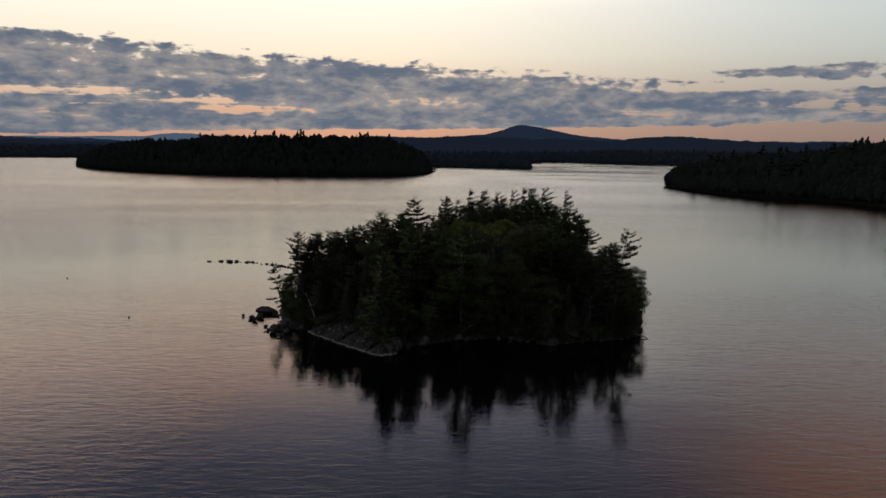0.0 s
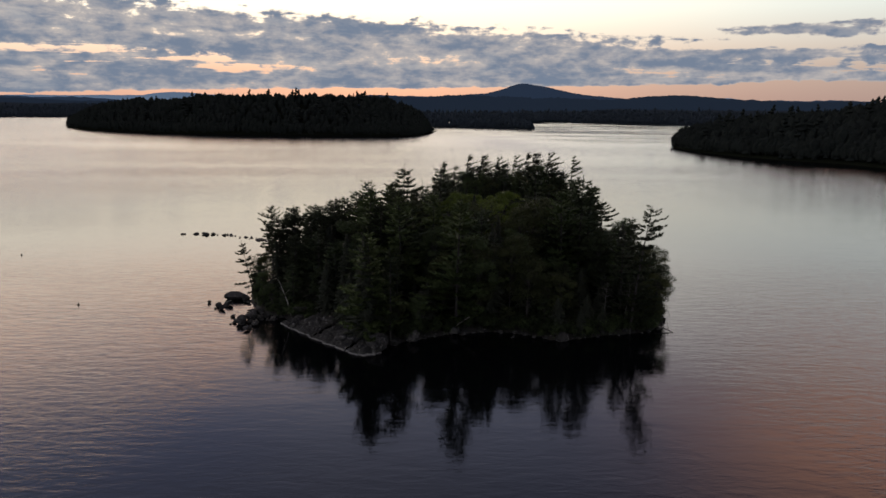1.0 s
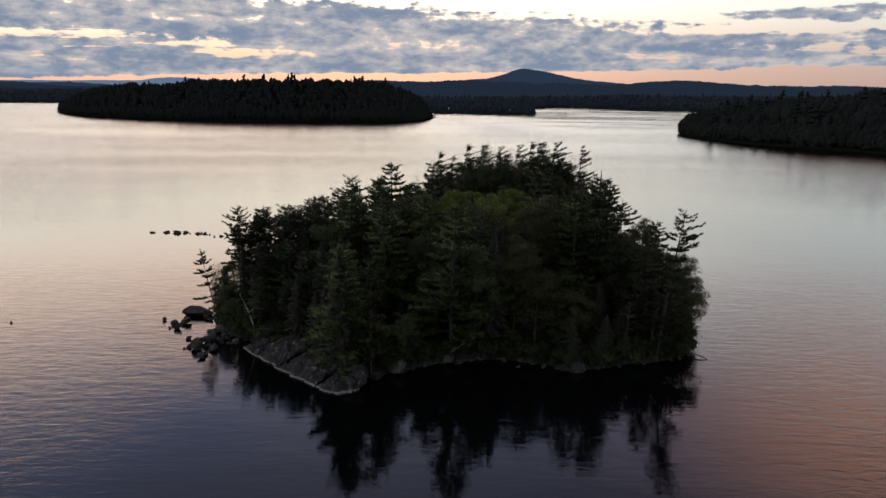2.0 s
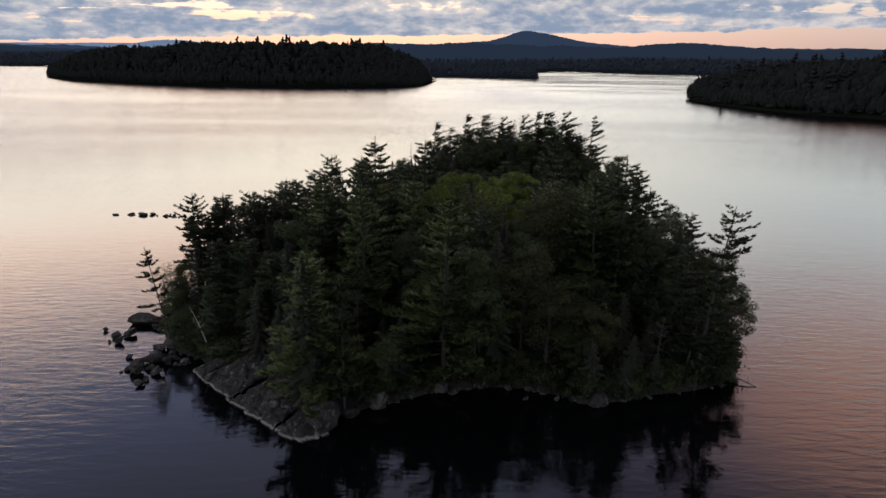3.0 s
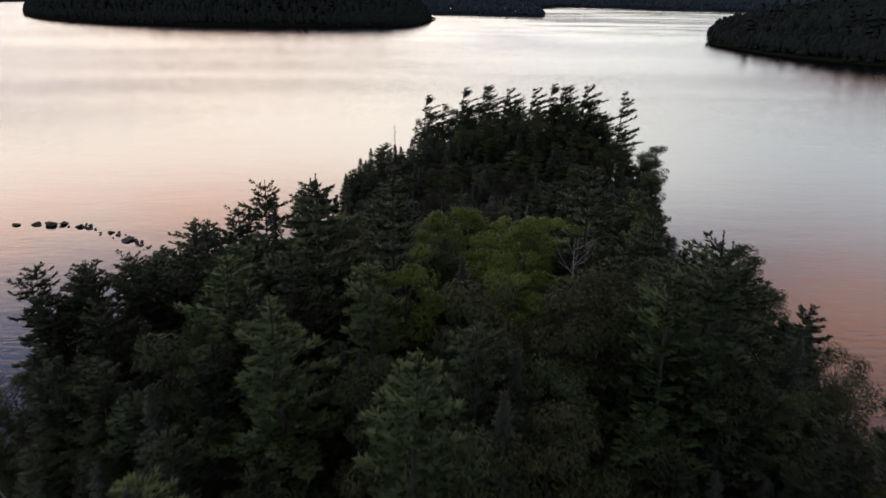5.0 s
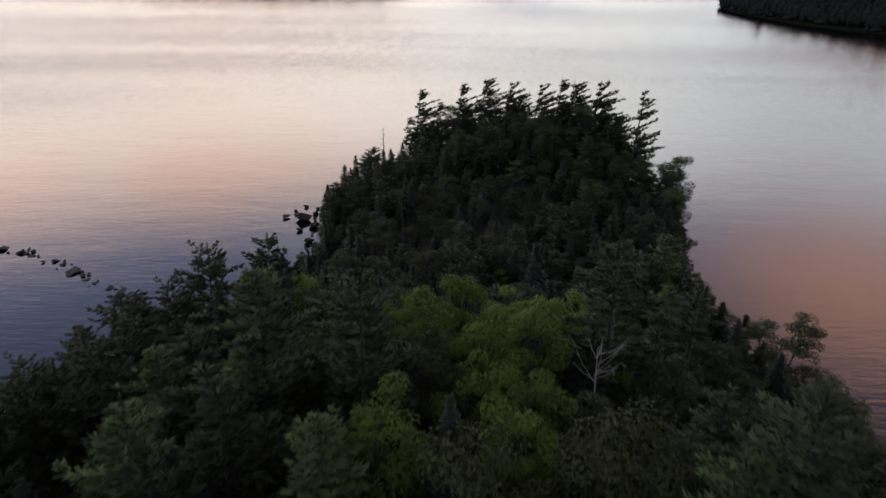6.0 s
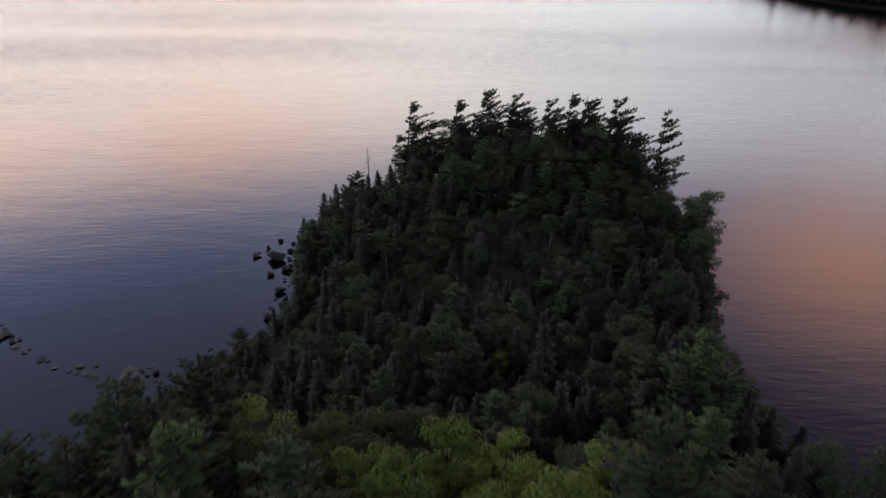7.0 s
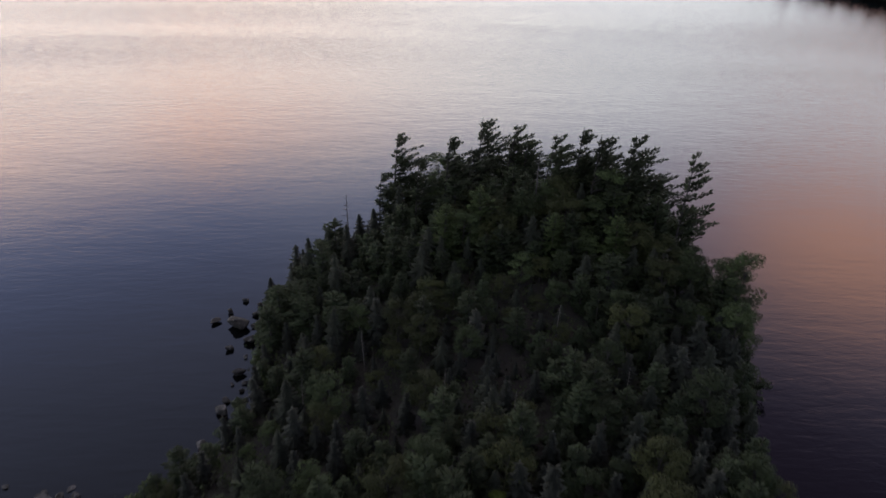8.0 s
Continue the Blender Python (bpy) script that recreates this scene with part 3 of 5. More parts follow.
def assemble(name, trunk, limbs, crown, mats, label, category):
    """A tree at the origin: an empty at its foot with trunk, limbs and crown under it."""
    ob = new(name)
    part("trunk", trunk.mesh(name + "_trunk", mats[0], True), ob)
    if limbs is not None and limbs.f:
        tagged(part("branchwork", limbs.mesh(name + "_branchwork", mats[0]), ob), kind="stuff")
    if crown is not None and crown.f:
        part("crown", crown.mesh(name + "_crown", mats[1]), ob)
    return tagged(ob, label, category)


def stem(rng, h, r, bend, lean=(0, 0), n=10):
    """The trunk's line from foot to tip and its thickness."""
    pts, rad = [], []
    a, b = rng.uniform(0, 6.28), rng.uniform(0, 6.28)
    for i in range(n + 1):
        t = i / n
        off = bend * h * (math.sin(2.1 * t + a) - math.sin(a)) * t
        pts.append(Vector((off * math.cos(b) + lean[0] * h * t ** 1.3, off * math.sin(b) + lean[1] * h * t ** 1.3, h * t - (0.4 if i == 0 else 0))))
        rad.append(r * (1 - t) ** 0.8 + 0.012)
    return pts, rad


def along(pts, t):
    k = min(max(t, 0), 0.9999) * (len(pts) - 1)
    i = int(k)
    return pts[i].lerp(pts[i + 1], k - i)


def needle_tuft(crown, rng, p, d, size, count=4):
    """A brush of needles at p that points along d and a little up."""
    side = d.cross(UP)
    side = side.normalized() if side.length > 0.01 else Vector((1, 0, 0))
    for _ in range(count):
        w = (d + 0.9 * rng.uniform(-1, 1) * side + rng.uniform(0.0, 0.75) * UP + jitter(rng, 0.25)).normalized()
        across = w.cross(UP + jitter(rng, 0.8)).normalized() * size * rng.uniform(0.20, 0.32)
        crown.tri(p - across, p + across, p + w * size * rng.uniform(0.8, 1.25), 0.65 * UP + 0.5 * d + jitter(rng, 0.24))


def white_pine(name, seed, h=18.0, reach=0.21, first=0.22, label="", flag=0.0, lean=(0, 0), gap=0.74, sparse=1.0, mat=None, tuft=0.46, brush=5, plate=0.24, climb0=-0.10, taper=0.86, limb_step=2):
    """A pine with whorls of long level boughs that carry plates of needle brushes; flag: how far the wind has combed it to +x."""
    rng = random.Random(seed)
    trunk, limbs, crown = Soup(), Soup(), Soup()
    pts, rad = stem(rng, h, 0.010 * h + 0.04, 0.018, lean)
    trunk.tube(pts, rad, 7)
    z = first * h
    while z < 0.955 * h:
        t = z / h
        swell = min(1, (t - first + 0.14) / 0.3) ** 0.6 * (1.02 - t) ** taper * 1.30
        n = rng.choice((3, 4, 4, 5)) if t < 0.85 else 3
        a0 = rng.uniform(0, 6.28)
        keep = rng.uniform(0.6, 1.2)
        for k in range(n):
            if rng.random() > 0.9 * sparse + 0.08:
                continue
            a = a0 + 6.283 * k / n + rng.uniform(-0.35, 0.35)
            d = around(a)
            length = max(0.22, reach * h * swell * keep * rng.uniform(0.45, 1.2))
            tf = tuft * (1 if t < 0.75 else 1 - 2.0 * (t - 0.75))
            if flag:
                length *= 1 + flag * 0.8 * d.x
                d = (d + Vector((flag * 0.9, 0, 0))).normalized()
            climb = climb0 + 0.85 * max(0, t - 0.45) ** 1.1 + rng.uniform(-0.12, 0.15)
            base = along(pts, t)
            m = max(4, int(length / 0.45))
            spine = []
            for i in range(m + 1):
                s = i / m
                spine.append(base + d * length * s + UP * length * (climb * s + 0.20 * s * s - 0.10 * s) + jitter(rng, 0.05))
            knots = sorted(set(range(0, m, limb_step)) | {m})
            limbs.tube([spine[i] for i in knots], [0.009 + 0.030 * (1 - i / m) * length / 3 for i in knots], 3)
            bare = 0.14 if t < 0.7 else 0.06
            for i in range(1, m + 1):
                s = i / m
                if s < bare:
                    continue
                for sgn in (-1, 1):
                    if rng.random() < 0.12:
                        continue
                    tw = d.cross(UP) * sgn
                    out = (0.75 * d + tw * rng.uniform(0.5, 1.0) + 0.15 * UP).normalized()
                    span = (0.12 + 0.5 * tf * 0.8 + plate * length * (1 - s) ** 0.7) * rng.uniform(0.7, 1.2)
                    steps = max(1, round(span / 0.30))
                    for j in range(steps):
                        q = spine[i] + out * span * (j + 0.6) / steps + jitter(rng, 0.07)
                        needle_tuft(crown, rng, q, out, tf, brush)
                needle_tuft(crown, rng, spine[i], d, tf, 3)
            needle_tuft(crown, rng, spine[-1], (d + 0.4 * UP).normalized(), tf, 5)
        z += gap * rng.uniform(0.65, 1.25) * (1.0 if t < 0.75 else 0.6)
    for i in range(7):
        needle_tuft(crown, rng, along(pts, 0.90 + 0.016 * i), (UP + jitter(rng, 0.5)).normalized(), 0.42 - 0.03 * i, 5)
    return assemble(name, trunk, limbs, crown, (BARK, mat or PINE_NEEDLES), label, "tree")


def windswept_pine(name, seed, h=13.0, reach=0.22, first=0.30, label="", lean=(0.08, 0.0), gap=0.8, sparse=0.9, mat=None):
    """A pine combed by the wind: bare to windward, with separate plumes of needles streaming to +x and curling up."""
    rng = random.Random(seed)
    trunk, limbs, crown = Soup(), Soup(), Soup()
    pts, rad = stem(rng, h, 0.010 * h + 0.03, 0.03, lean, 12)
    trunk.tube(pts, rad, 6)
    lee = Vector((1, 0, 0))
    z = first * h
    while z < 0.965 * h:
        t = z / h
        swell = min(1, (t - first + 0.10) / 0.25) ** 0.7 * (1.03 - t) ** 0.85 * 1.62
        keep = rng.uniform(0.6, 1.25)
        for k in range(rng.choice((4, 5, 6, 6)) if t < 0.75 else 3):
            if rng.random() > sparse:
                continue
            d0 = around(rng.uniform(0, 6.28))
            d = (d0 + 0.85 * lee).normalized()
            length = max(0.35, reach * h * swell * keep * (0.85 + 0.45 * d0.x) * rng.uniform(0.6, 1.15))
            climb = rng.uniform(0.15, 0.55) + 0.25 * t
            base = along(pts, t)
            m = max(3, int(length / 0.26))
            spine = [base + d * length * s * (1 - 0.25 * s) + lee * length * 0.30 * s * s + UP * length * (climb * s - 0.10 * s * s) + jitter(rng, 0.03) for s in (i / m for i in range(m + 1))]
            limbs.tube([spine[0], spine[m // 2], spine[m]], [0.012 + 0.018 * length / 2, 0.014, 0.006], 3)
            for i in range(1, m + 1):
                s = i / m
                if s < 0.25 and length > 0.8:
                    continue
                way = (spine[i] - spine[i - 1]).normalized()
                side = way.cross(UP)
                wide = (0.12 + 0.20 * length * (1 - s)) * rng.uniform(0.7, 1.2)
                for sgn in (-1, 0, 1):
                    needle_tuft(crown, rng, spine[i] + side * sgn * wide + jitter(rng, 0.04), (way + 0.45 * sgn * side).normalized(), 0.40 if t < 0.9 else 0.3, 3)
        z += gap * rng.uniform(0.6, 1.3) * (1.0 if t < 0.75 else 0.85)
    for i in range(5):
        needle_tuft(crown, rng, along(pts, 0.92 + 0.018 * i), (UP + 0.5 * lee + jitter(rng, 0.3)).normalized(), 0.30 - 0.03 * i, 3)
    return assemble(name, trunk, limbs, crown, (BARK, mat or PINE_NEEDLES), label, "tree")


def spruce(name, seed, h=10.0, reach=0.17, first=0.05, label="", mat=None, gap=0.40, bare=0.0, droop=0.30, cell=0.34):
    """A spire of drooping boughs with flat sprays on both sides; bare: share of boughs that have lost their needles."""
    rng = random.Random(seed)
    trunk, crown = Soup(), Soup()
    pts, rad = stem(rng, h, 0.010 * h + 0.03, 0.008)
    trunk.tube(pts, rad, 6)
    z = first * h + 0.2
    while z < 0.99 * h:
        t = z / h
        n = 6 if t < 0.7 else 4
        a0 = rng.uniform(0, 6.28)
        for k in range(n):
            a = a0 + 6.283 * k / n + rng.uniform(-0.3, 0.3)
            d = around(a)
            length = max(0.22, reach * h * (1 - t) ** 0.75 * rng.uniform(0.6, 1.2))
            base = along(pts, t)
            m = max(2, int(length / cell))
            tip = base + d * length - UP * length * droop * rng.uniform(0.4, 1.3) * (1 - 0.8 * t)
            bough_bare = rng.random() < bare
            if bough_bare:
                trunk.tube([base, base.lerp(tip, 0.5) - 0.05 * UP, tip], [0.022, 0.014, 0.006], 3)
            if bough_bare:
                continue
            side = d.cross(UP)
            for i in range(m):
                s0, s1 = (i + 0.1) / m, (i + 1.15) / m
                p, q = base.lerp(tip, s0), base.lerp(tip, min(s1, 1.05))
                wide = min(0.55, 0.16 + 0.20 * length * (1 - 0.55 * s0)) * rng.uniform(0.75, 1.25)
                for sgn in (-1, 1):
                    out = p.lerp(q, 0.9) + side * sgn * wide - UP * rng.uniform(0.02, 0.22) + jitter(rng, 0.05)
                    crown.tri(p + 0.04 * UP, out, q + jitter(rng, 0.04), 0.6 * UP + 0.7 * d + 0.3 * sgn * side + jitter(rng, 0.15))
                    out2 = p.lerp(q, 0.5) + side * sgn * wide * 0.7 - UP * rng.uniform(0.10, 0.34)
                    crown.tri(p, out2, q - 0.12 * UP, 0.35 * UP + 0.8 * d + 0.4 * sgn * side + jitter(rng, 0.15))
            crown.tri(tip - side * 0.08, tip + side * 0.08, tip + d * 0.22 - 0.02 * UP, 0.6 * UP + 0.7 * d)
        z += gap * rng.uniform(0.75, 1.25) * (1 if t < 0.8 else 0.7)
    top = pts[-1]
    for k in range(4):
        d = around(k * 1.6)
        crown.tri(top - UP * 0.35 + d * 0.07, top - UP * 0.35 - d.cross(UP) * 0.07, top + UP * 0.12, UP + d)
    return assemble(name, trunk, None, crown, (BARK, mat or SPRUCE_NEEDLES), label, "tree")


def leafy(name, seed, h=13.0, wide=3.2, first=0.32, clumps=27, leaves=175, size=0.155, label="", mat=None, bark=None):
    """A broad-leaved tree: forked limbs that end in uneven clumps of leaves with gaps between."""
    rng = random.Random(seed)
    trunk, limbs, crown = Soup(), Soup(), Soup()
    pts, rad = stem(rng, h * 0.86, 0.011 * h + 0.03, 0.03)
    trunk.tube(pts, rad, 6)
    for c in range(clumps):
        t = rng.uniform(0, 1)
        z = h * (first + (0.96 - first) * t)
        belly = math.sin(math.pi * min(1.0, 0.12 + 0.80 * t)) ** 0.6
        a = rng.uniform(0, 6.28)
        r = wide * belly * rng.uniform(0.35, 1.0) ** 0.5
        centre = Vector((pts[-1].x * t, pts[-1].y * t, z)) + around(a) * r * 0.85
        fork = along(pts, max(0.25, (z / h - 0.22) / 0.86))
        mid = fork.lerp(centre, 0.55) - 0.1 * UP + jitter(rng, 0.15)
        limbs.tube([fork, mid, centre], [0.05, 0.03, 0.012], 3)
        rad_c = wide * rng.uniform(0.25, 0.42)
        for _ in range(leaves):
            d = Vector((rng.gauss(0, 1), rng.gauss(0, 1), rng.gauss(0.25, 0.8))).normalized()
            p = centre + Vector((d.x, d.y, d.z * 0.72)) * rad_c * rng.uniform(0.70, 1.06)
            n = (1.2 * d + 0.5 * UP + jitter(rng, 0.4)).normalized()
            s = n.orthogonal().normalized()
            s.rotate(Matrix.Rotation(rng.uniform(0, 6.28), 3, n))
            q = n.cross(s)
            k = size * rng.uniform(0.7, 1.3)
            crown.tri(p - s * k * 0.8 + q * k * 0.45, p + s * k, p - s * k * 0.5 - q * k * 0.55, d + 0.35 * UP + 0.3 * around(a) + jitter(rng, 0.09))
    return assemble(name, trunk, limbs, crown, (bark or BARK, mat or LEAVES), label, "tree")


def dead_tree(name, seed, h=8.0, branches=16, label="", lean=(0, 0), bark=None, up=0.3, first=0.3, spread=0.22):
    """A dead trunk with bare, forked branches."""
    rng = random.Random(seed)
    trunk, limbs = Soup(), Soup()
    pts, rad = stem(rng, h, 0.010 * h + 0.03, 0.03, lean)
    trunk.tube(pts, rad, 6)
    for _ in range(branches):
        t = rng.uniform(first, 0.97)
        d = around(rng.uniform(0, 6.28))
        length = h * spread * (1.15 - 0.8 * t) * rng.uniform(0.5, 1.2)
        base = along(pts, t)
        mid = base + d * length * 0.55 + UP * length * up * 0.4 + jitter(rng, 0.08)
        tip = base + d * length + UP * length * up + jitter(rng, 0.12)
        limbs.tube([base, mid, tip], [0.035, 0.022, 0.007], 4)
        for _ in range(3):
            q = mid.lerp(tip, rng.random())
            limbs.tube([q, q + (d + jitter(rng, 0.9)).normalized() * length * 0.32], [0.012, 0.004], 3)
    return assemble(name, trunk, limbs, None, (bark or DEAD_WOOD, None), label, "dead tree")


def shrub(name, seed, h=1.8, label="", mat=None):
    rng = random.Random(seed)
    stems, crown = Soup(), Soup()
    for _ in range(9):
        tip = around(rng.uniform(0, 6.28)) * rng.uniform(0.2, 0.9) * h * 0.7 + UP * h * rng.uniform(0.45, 0.9)
        stems.tube([Vector((0, 0, -0.2)), tip * 0.5 + 0.15 * UP, tip], [0.03, 0.02, 0.008], 3)
        for _ in range(64):
            d = Vector((rng.gauss(0, 1), rng.gauss(0, 1), rng.gauss(0, 0.8))).normalized() * h * 0.32 * rng.uniform(0.5, 1.1)
            p = tip + d
            s, k = jitter(rng, 1).normalized(), 0.11 * rng.uniform(0.7, 1.4)
            n = (UP + jitter(rng, 0.8)).normalized()
            q = n.cross(s).normalized()
            crown.tri(p - s * k - q * k * 0.5, p + q * k * 0.9, p + s * k, d.normalized() + 0.5 * UP)
    ob = new(name)
    part("stem", stems.mesh(name + "_stem", BARK), ob)
    part("foliage", crown.mesh(name + "_foliage", mat or LEAVES), ob)
    return tagged(ob, label, "shrub")


BARE_LABEL = "dark pine with a tall bare stem and a ragged head"
SHORE_LABEL = "big open-crowned pine leaning out over the lake from the shore"
PINE_LABEL = "tall dark green white pine with layered level boughs"
LIGHT_LABEL = "tall pine with lighter grey-green layered boughs"
LONE_LABEL = "slender ragged pine with gaps between its boughs on the shore"
FLAG_LABEL = "wind-combed pine with boughs swept to one side"
SPRUCE_LABEL = "dark narrow spruce with drooping boughs among the forest"
GREY_LABEL = "small grey-green spruce with thin ragged boughs"
LEAFY_LABEL = "dull green broad-leaved tree with a lumpy crown"
OLIVE_LABEL = "olive broad-leaved tree with yellowing sprays on its crown"
BRIGHT_LABEL = "light yellow-green birch crown standing above the forest"
YOUNG_LABEL = "soft dark green young pine filling the wood"
CEDAR_LABEL = "dense dark cedar leaning over the island's shore"

KINDS = {
    "pine": [white_pine("white_pine", 100 + k, 18, r, f, PINE_LABEL, tuft=0.56, gap=g, taper=p) for k, (r, f, g, p) in enumerate(((0.27, 0.10, 0.95, 0.66), (0.24, 0.14, 1.05, 0.58), (0.29, 0.08, 0.95, 0.72), (0.26, 0.16, 1.0, 0.62)))],
    "bare": [white_pine("high_crowned_pine", 105 + k, 16, 0.25, 0.36, BARE_LABEL, tuft=0.54, gap=0.80, taper=0.50, sparse=0.95) for k in range(3)],
    "shore": [white_pine("shore_pine", 115, 18, 0.195, 0.12, SHORE_LABEL, flag=0.3, lean=(0.13, 0.0), gap=1.1, sparse=0.9, tuft=0.54, taper=0.50)],
    "light": [white_pine("light_pine", 110 + k, 18, 0.31, 0.10, LIGHT_LABEL, mat=LIGHT_NEEDLES, tuft=0.60, gap=0.98) for k in range(2)],
    "lone": [white_pine("lone_pine", 121, 15, 0.24, 0.20, LONE_LABEL, gap=1.25, sparse=0.8, tuft=0.56, taper=0.55)],
    "flag": [windswept_pine("windswept_pine", 130 + k, 13, r, f, FLAG_LABEL, (l, 0.0), g, p) for k, (l, r, f, g, p) in enumerate(((0.05, 0.31, 0.18, 0.56, 0.95), (0.13, 0.21, 0.24, 0.72, 0.85), (0.02, 0.29, 0.22, 0.62, 0.92), (0.10, 0.32, 0.20, 0.64, 0.92)))],
    "young": [white_pine("young_pine", 190 + k, 10, 0.25 + 0.03 * k, 0.05, YOUNG_LABEL, gap=0.86, taper=0.62, brush=2, tuft=0.64, limb_step=8) for k in range(3)],
    "spruce": [spruce("spruce_tree", 140 + k, 11, 0.20 + 0.03 * k, 0.05, SPRUCE_LABEL) for k in range(3)],
    "tall": [spruce("tall_spruce", 145 + k, 16, 0.19, 0.04, SPRUCE_LABEL, gap=0.40, cell=0.30) for k in range(2)],
    "grey": [spruce("grey_spruce", 150 + k, 6, 0.18 + 0.025 * k, 0.04, GREY_LABEL, GREY_NEEDLES, 0.36, 0.12) for k in range(3)],
    "cedar": [spruce("cedar_tree", 160 + k, 8, 0.30, 0.03, CEDAR_LABEL, SPRUCE_NEEDLES, 0.26, 0.0, 0.15) for k in range(2)],
    "leafy": [leafy("broadleaf_tree", 170 + k, 13, 2.9 + 0.3 * k, 0.30, label=LEAFY_LABEL if k < 2 else OLIVE_LABEL, mat=LEAVES if k < 2 else OLIVE_LEAVES) for k in range(4)],
    "bright": [leafy("birch_tree", 180 + k, 14, 2.5 + 0.3 * k, 0.50, 24, 190, 0.15, BRIGHT_LABEL, BRIGHT_LEAVES) for k in range(2)],
}
HEIGHTS = {"light": 18, "bare": 16, "shore": 18, "young": 10, "pine": 18, "lone": 15, "flag": 13, "spruce": 11, "tall": 16, "grey": 6, "cedar": 8, "leafy": 13, "bright": 14}
GROUPS = {"bare": "white pines of the island", "shore": "shore pines of the island", "light": "white pines of the island", "young": "young pines of the island", "pine": "white pines of the island", "lone": "shore pines of the island", "flag": "windswept pines of the island", "spruce": "spruces of the island", "tall": "spruces of the island",
          "grey": "young spruces of the island", "cedar": "cedars of the island", "leafy": "leafy trees of the island", "bright": "birches of the island"}
for _kind, _obs in KINDS.items():
    for _ob in _obs:
        tagged(_ob, group=GROUPS[_kind])
PLANTED = []


def plant(kind, x, y, top, rng, variant=None, lean=0.0, toward=0.0, girth=None, turn=None, tip=False):
    """Sets a tree at (x, y), or with its tip over (x, y), whose tip stands at the height top."""
    obs = KINDS[kind]
    i = rng.randrange(len(obs)) if variant is None else variant
    ob = obs[i]
    z = ground_z(x, y) - 0.1
    s = max(1.2, top - z) / HEIGHTS[kind]
    g = s ** 0.75 if girth is None else s * girth
    spin = rng.uniform(0, 360) if turn is None else turn
    if kind == "flag" and turn is None:
        spin = rng.uniform(-22, 22)
    if tip:
        end = Matrix.Rotation(radians(spin), 3, "Z") @ max((v.co for v in ob.children[0].data.vertices), key=lambda c: c.z) * g
        x, y = x - end.x, y - end.y
    tilt = Matrix.Rotation(radians(lean), 4, Vector((-math.sin(radians(toward)), math.cos(radians(toward)), 0)))
    m = Matrix.Translation((x, y, z)) @ tilt @ Matrix.Rotation(radians(spin), 4, "Z") @ Matrix.Diagonal((g, g, s, 1))
    PLANTED.append((x, y, top))
    return copy_thing(ob, m)


RNG = random.Random(77)
# tips of the tall trees: x, y, height of the tip
PINES = [(-33, 70.3, 15.0), (-25.7, 70.9, 15.3), (-23, 83.5, 14.6), (-18.7, 87.2, 17.8), (-14.3, 90.5, 17.2), (-24, 66, 14.5), 
         (-10, 67, 18), (-2.7, 74.2, 21.5), (16, 64, 16.5),
         (14.4, 78.5, 21.7), (4, 56.2, 16.9), (18.5, 68, 17.5), (-6.5, 82, 17.5), (20.5, 83, 16), (-29.2, 70.1, 14.9), (-8.3, 73.3, 21.7), (19, 62.3, 21.4), (28.5, 66.5, 13.9), (25.2, 52.6, 13.2), (20.8, 64.5, 19.6), (23, 67, 16.8), (-27.5, 75, 14.6), (-21, 78, 15.6), (-20.5, 84, 16.0)]
for x, y, top in PINES:
    plant("bare" if x < -12 else "pine", x, y, top + (0.5 if x < -12 else 0.8), RNG, girth=0.84 if x < -12 else None, tip=True)
LIGHT_PINES = [(23.5, 99, 15), (22.8, 91.3, 13.1), (-0.4, 49.3, 20.0), (-9.6, 57, 19.6), (16.5, 59.5, 20.3), (-10.3, 72.6, 18.2), (-17.5, 74, 16.5), (-12.4, 44.4, 16.2), (-14.4, 63.7, 19.4), (-4.7, 63.3, 19.0), (-13, 82.6, 18.4), (4, 147, 13.4), (8.5, 149.5, 15), (25, 145, 13.2), (17, 146, 12.8)]
for x, y, top in LIGHT_PINES:
    plant("light", x, y, top, RNG, tip=True)
LONE_PINES = [(-35, 62.1, 10.9, 12, 165), (-9.4, 50.2, 12.3, 0, 0), (-9.9, 42.9, 14.0, 0, 0)]
for x, y, top, lean, toward in LONE_PINES:
    plant("lone", x - 0.012 * lean * top * math.cos(radians(toward)), y, top, RNG, 0, lean, toward, 0.75)
plant("leafy", 32.6, 89.4, 11.0, RNG, 1, 13, 5, 0.95)
plant("cedar", 31.4, 87.0, 8.6, RNG)
plant("cedar", 32.4, 85.4, 6.8, RNG)
for x, y, top, kind in ((-22.5, 59.5, 13.2, "pine"), (-17.5, 55.8, 13.4, "tall"), (-26.5, 61, 12.2, "bare"), (-19.5, 57.5, 12.0, "young"), (-15.2, 52.5, 12.6, "pine")):
    plant(kind, x, y, top, RNG)
plant("shore", 26.9, 50.6, 18.9, RNG, 0, girth=0.86, turn=0, tip=True)
FLAG_PINES = [(-1.9, 165, 16.4, 2), (1.3, 155.4, 16.0, 2), (5.5, 154.8, 19.3, 2), (11, 165, 18.6, 0), (14.8, 164, 17.9, 3), (19.2, 156.4, 19.0, 3), (22.6, 156.3, 20.0, 2), (25.2, 152.5, 20.3, 0),
              (28.8, 153.2, 20.1, 3), (34.5, 149.7, 19.6, 1), (9.0, 161, 15.6, 0), (17, 163, 16.2, 0), (31, 157.5, 15.8, 0), (-4.2, 160, 12.2, 2), (20.8, 162, 15.8, 3), (26.5, 161, 15.5, 2), (5.2, 162, 14.6, 3), (32.5, 153, 14.8, 0)]
for x, y, top, k in FLAG_PINES:
    plant("flag", x, y, top, RNG, k, tip=True)
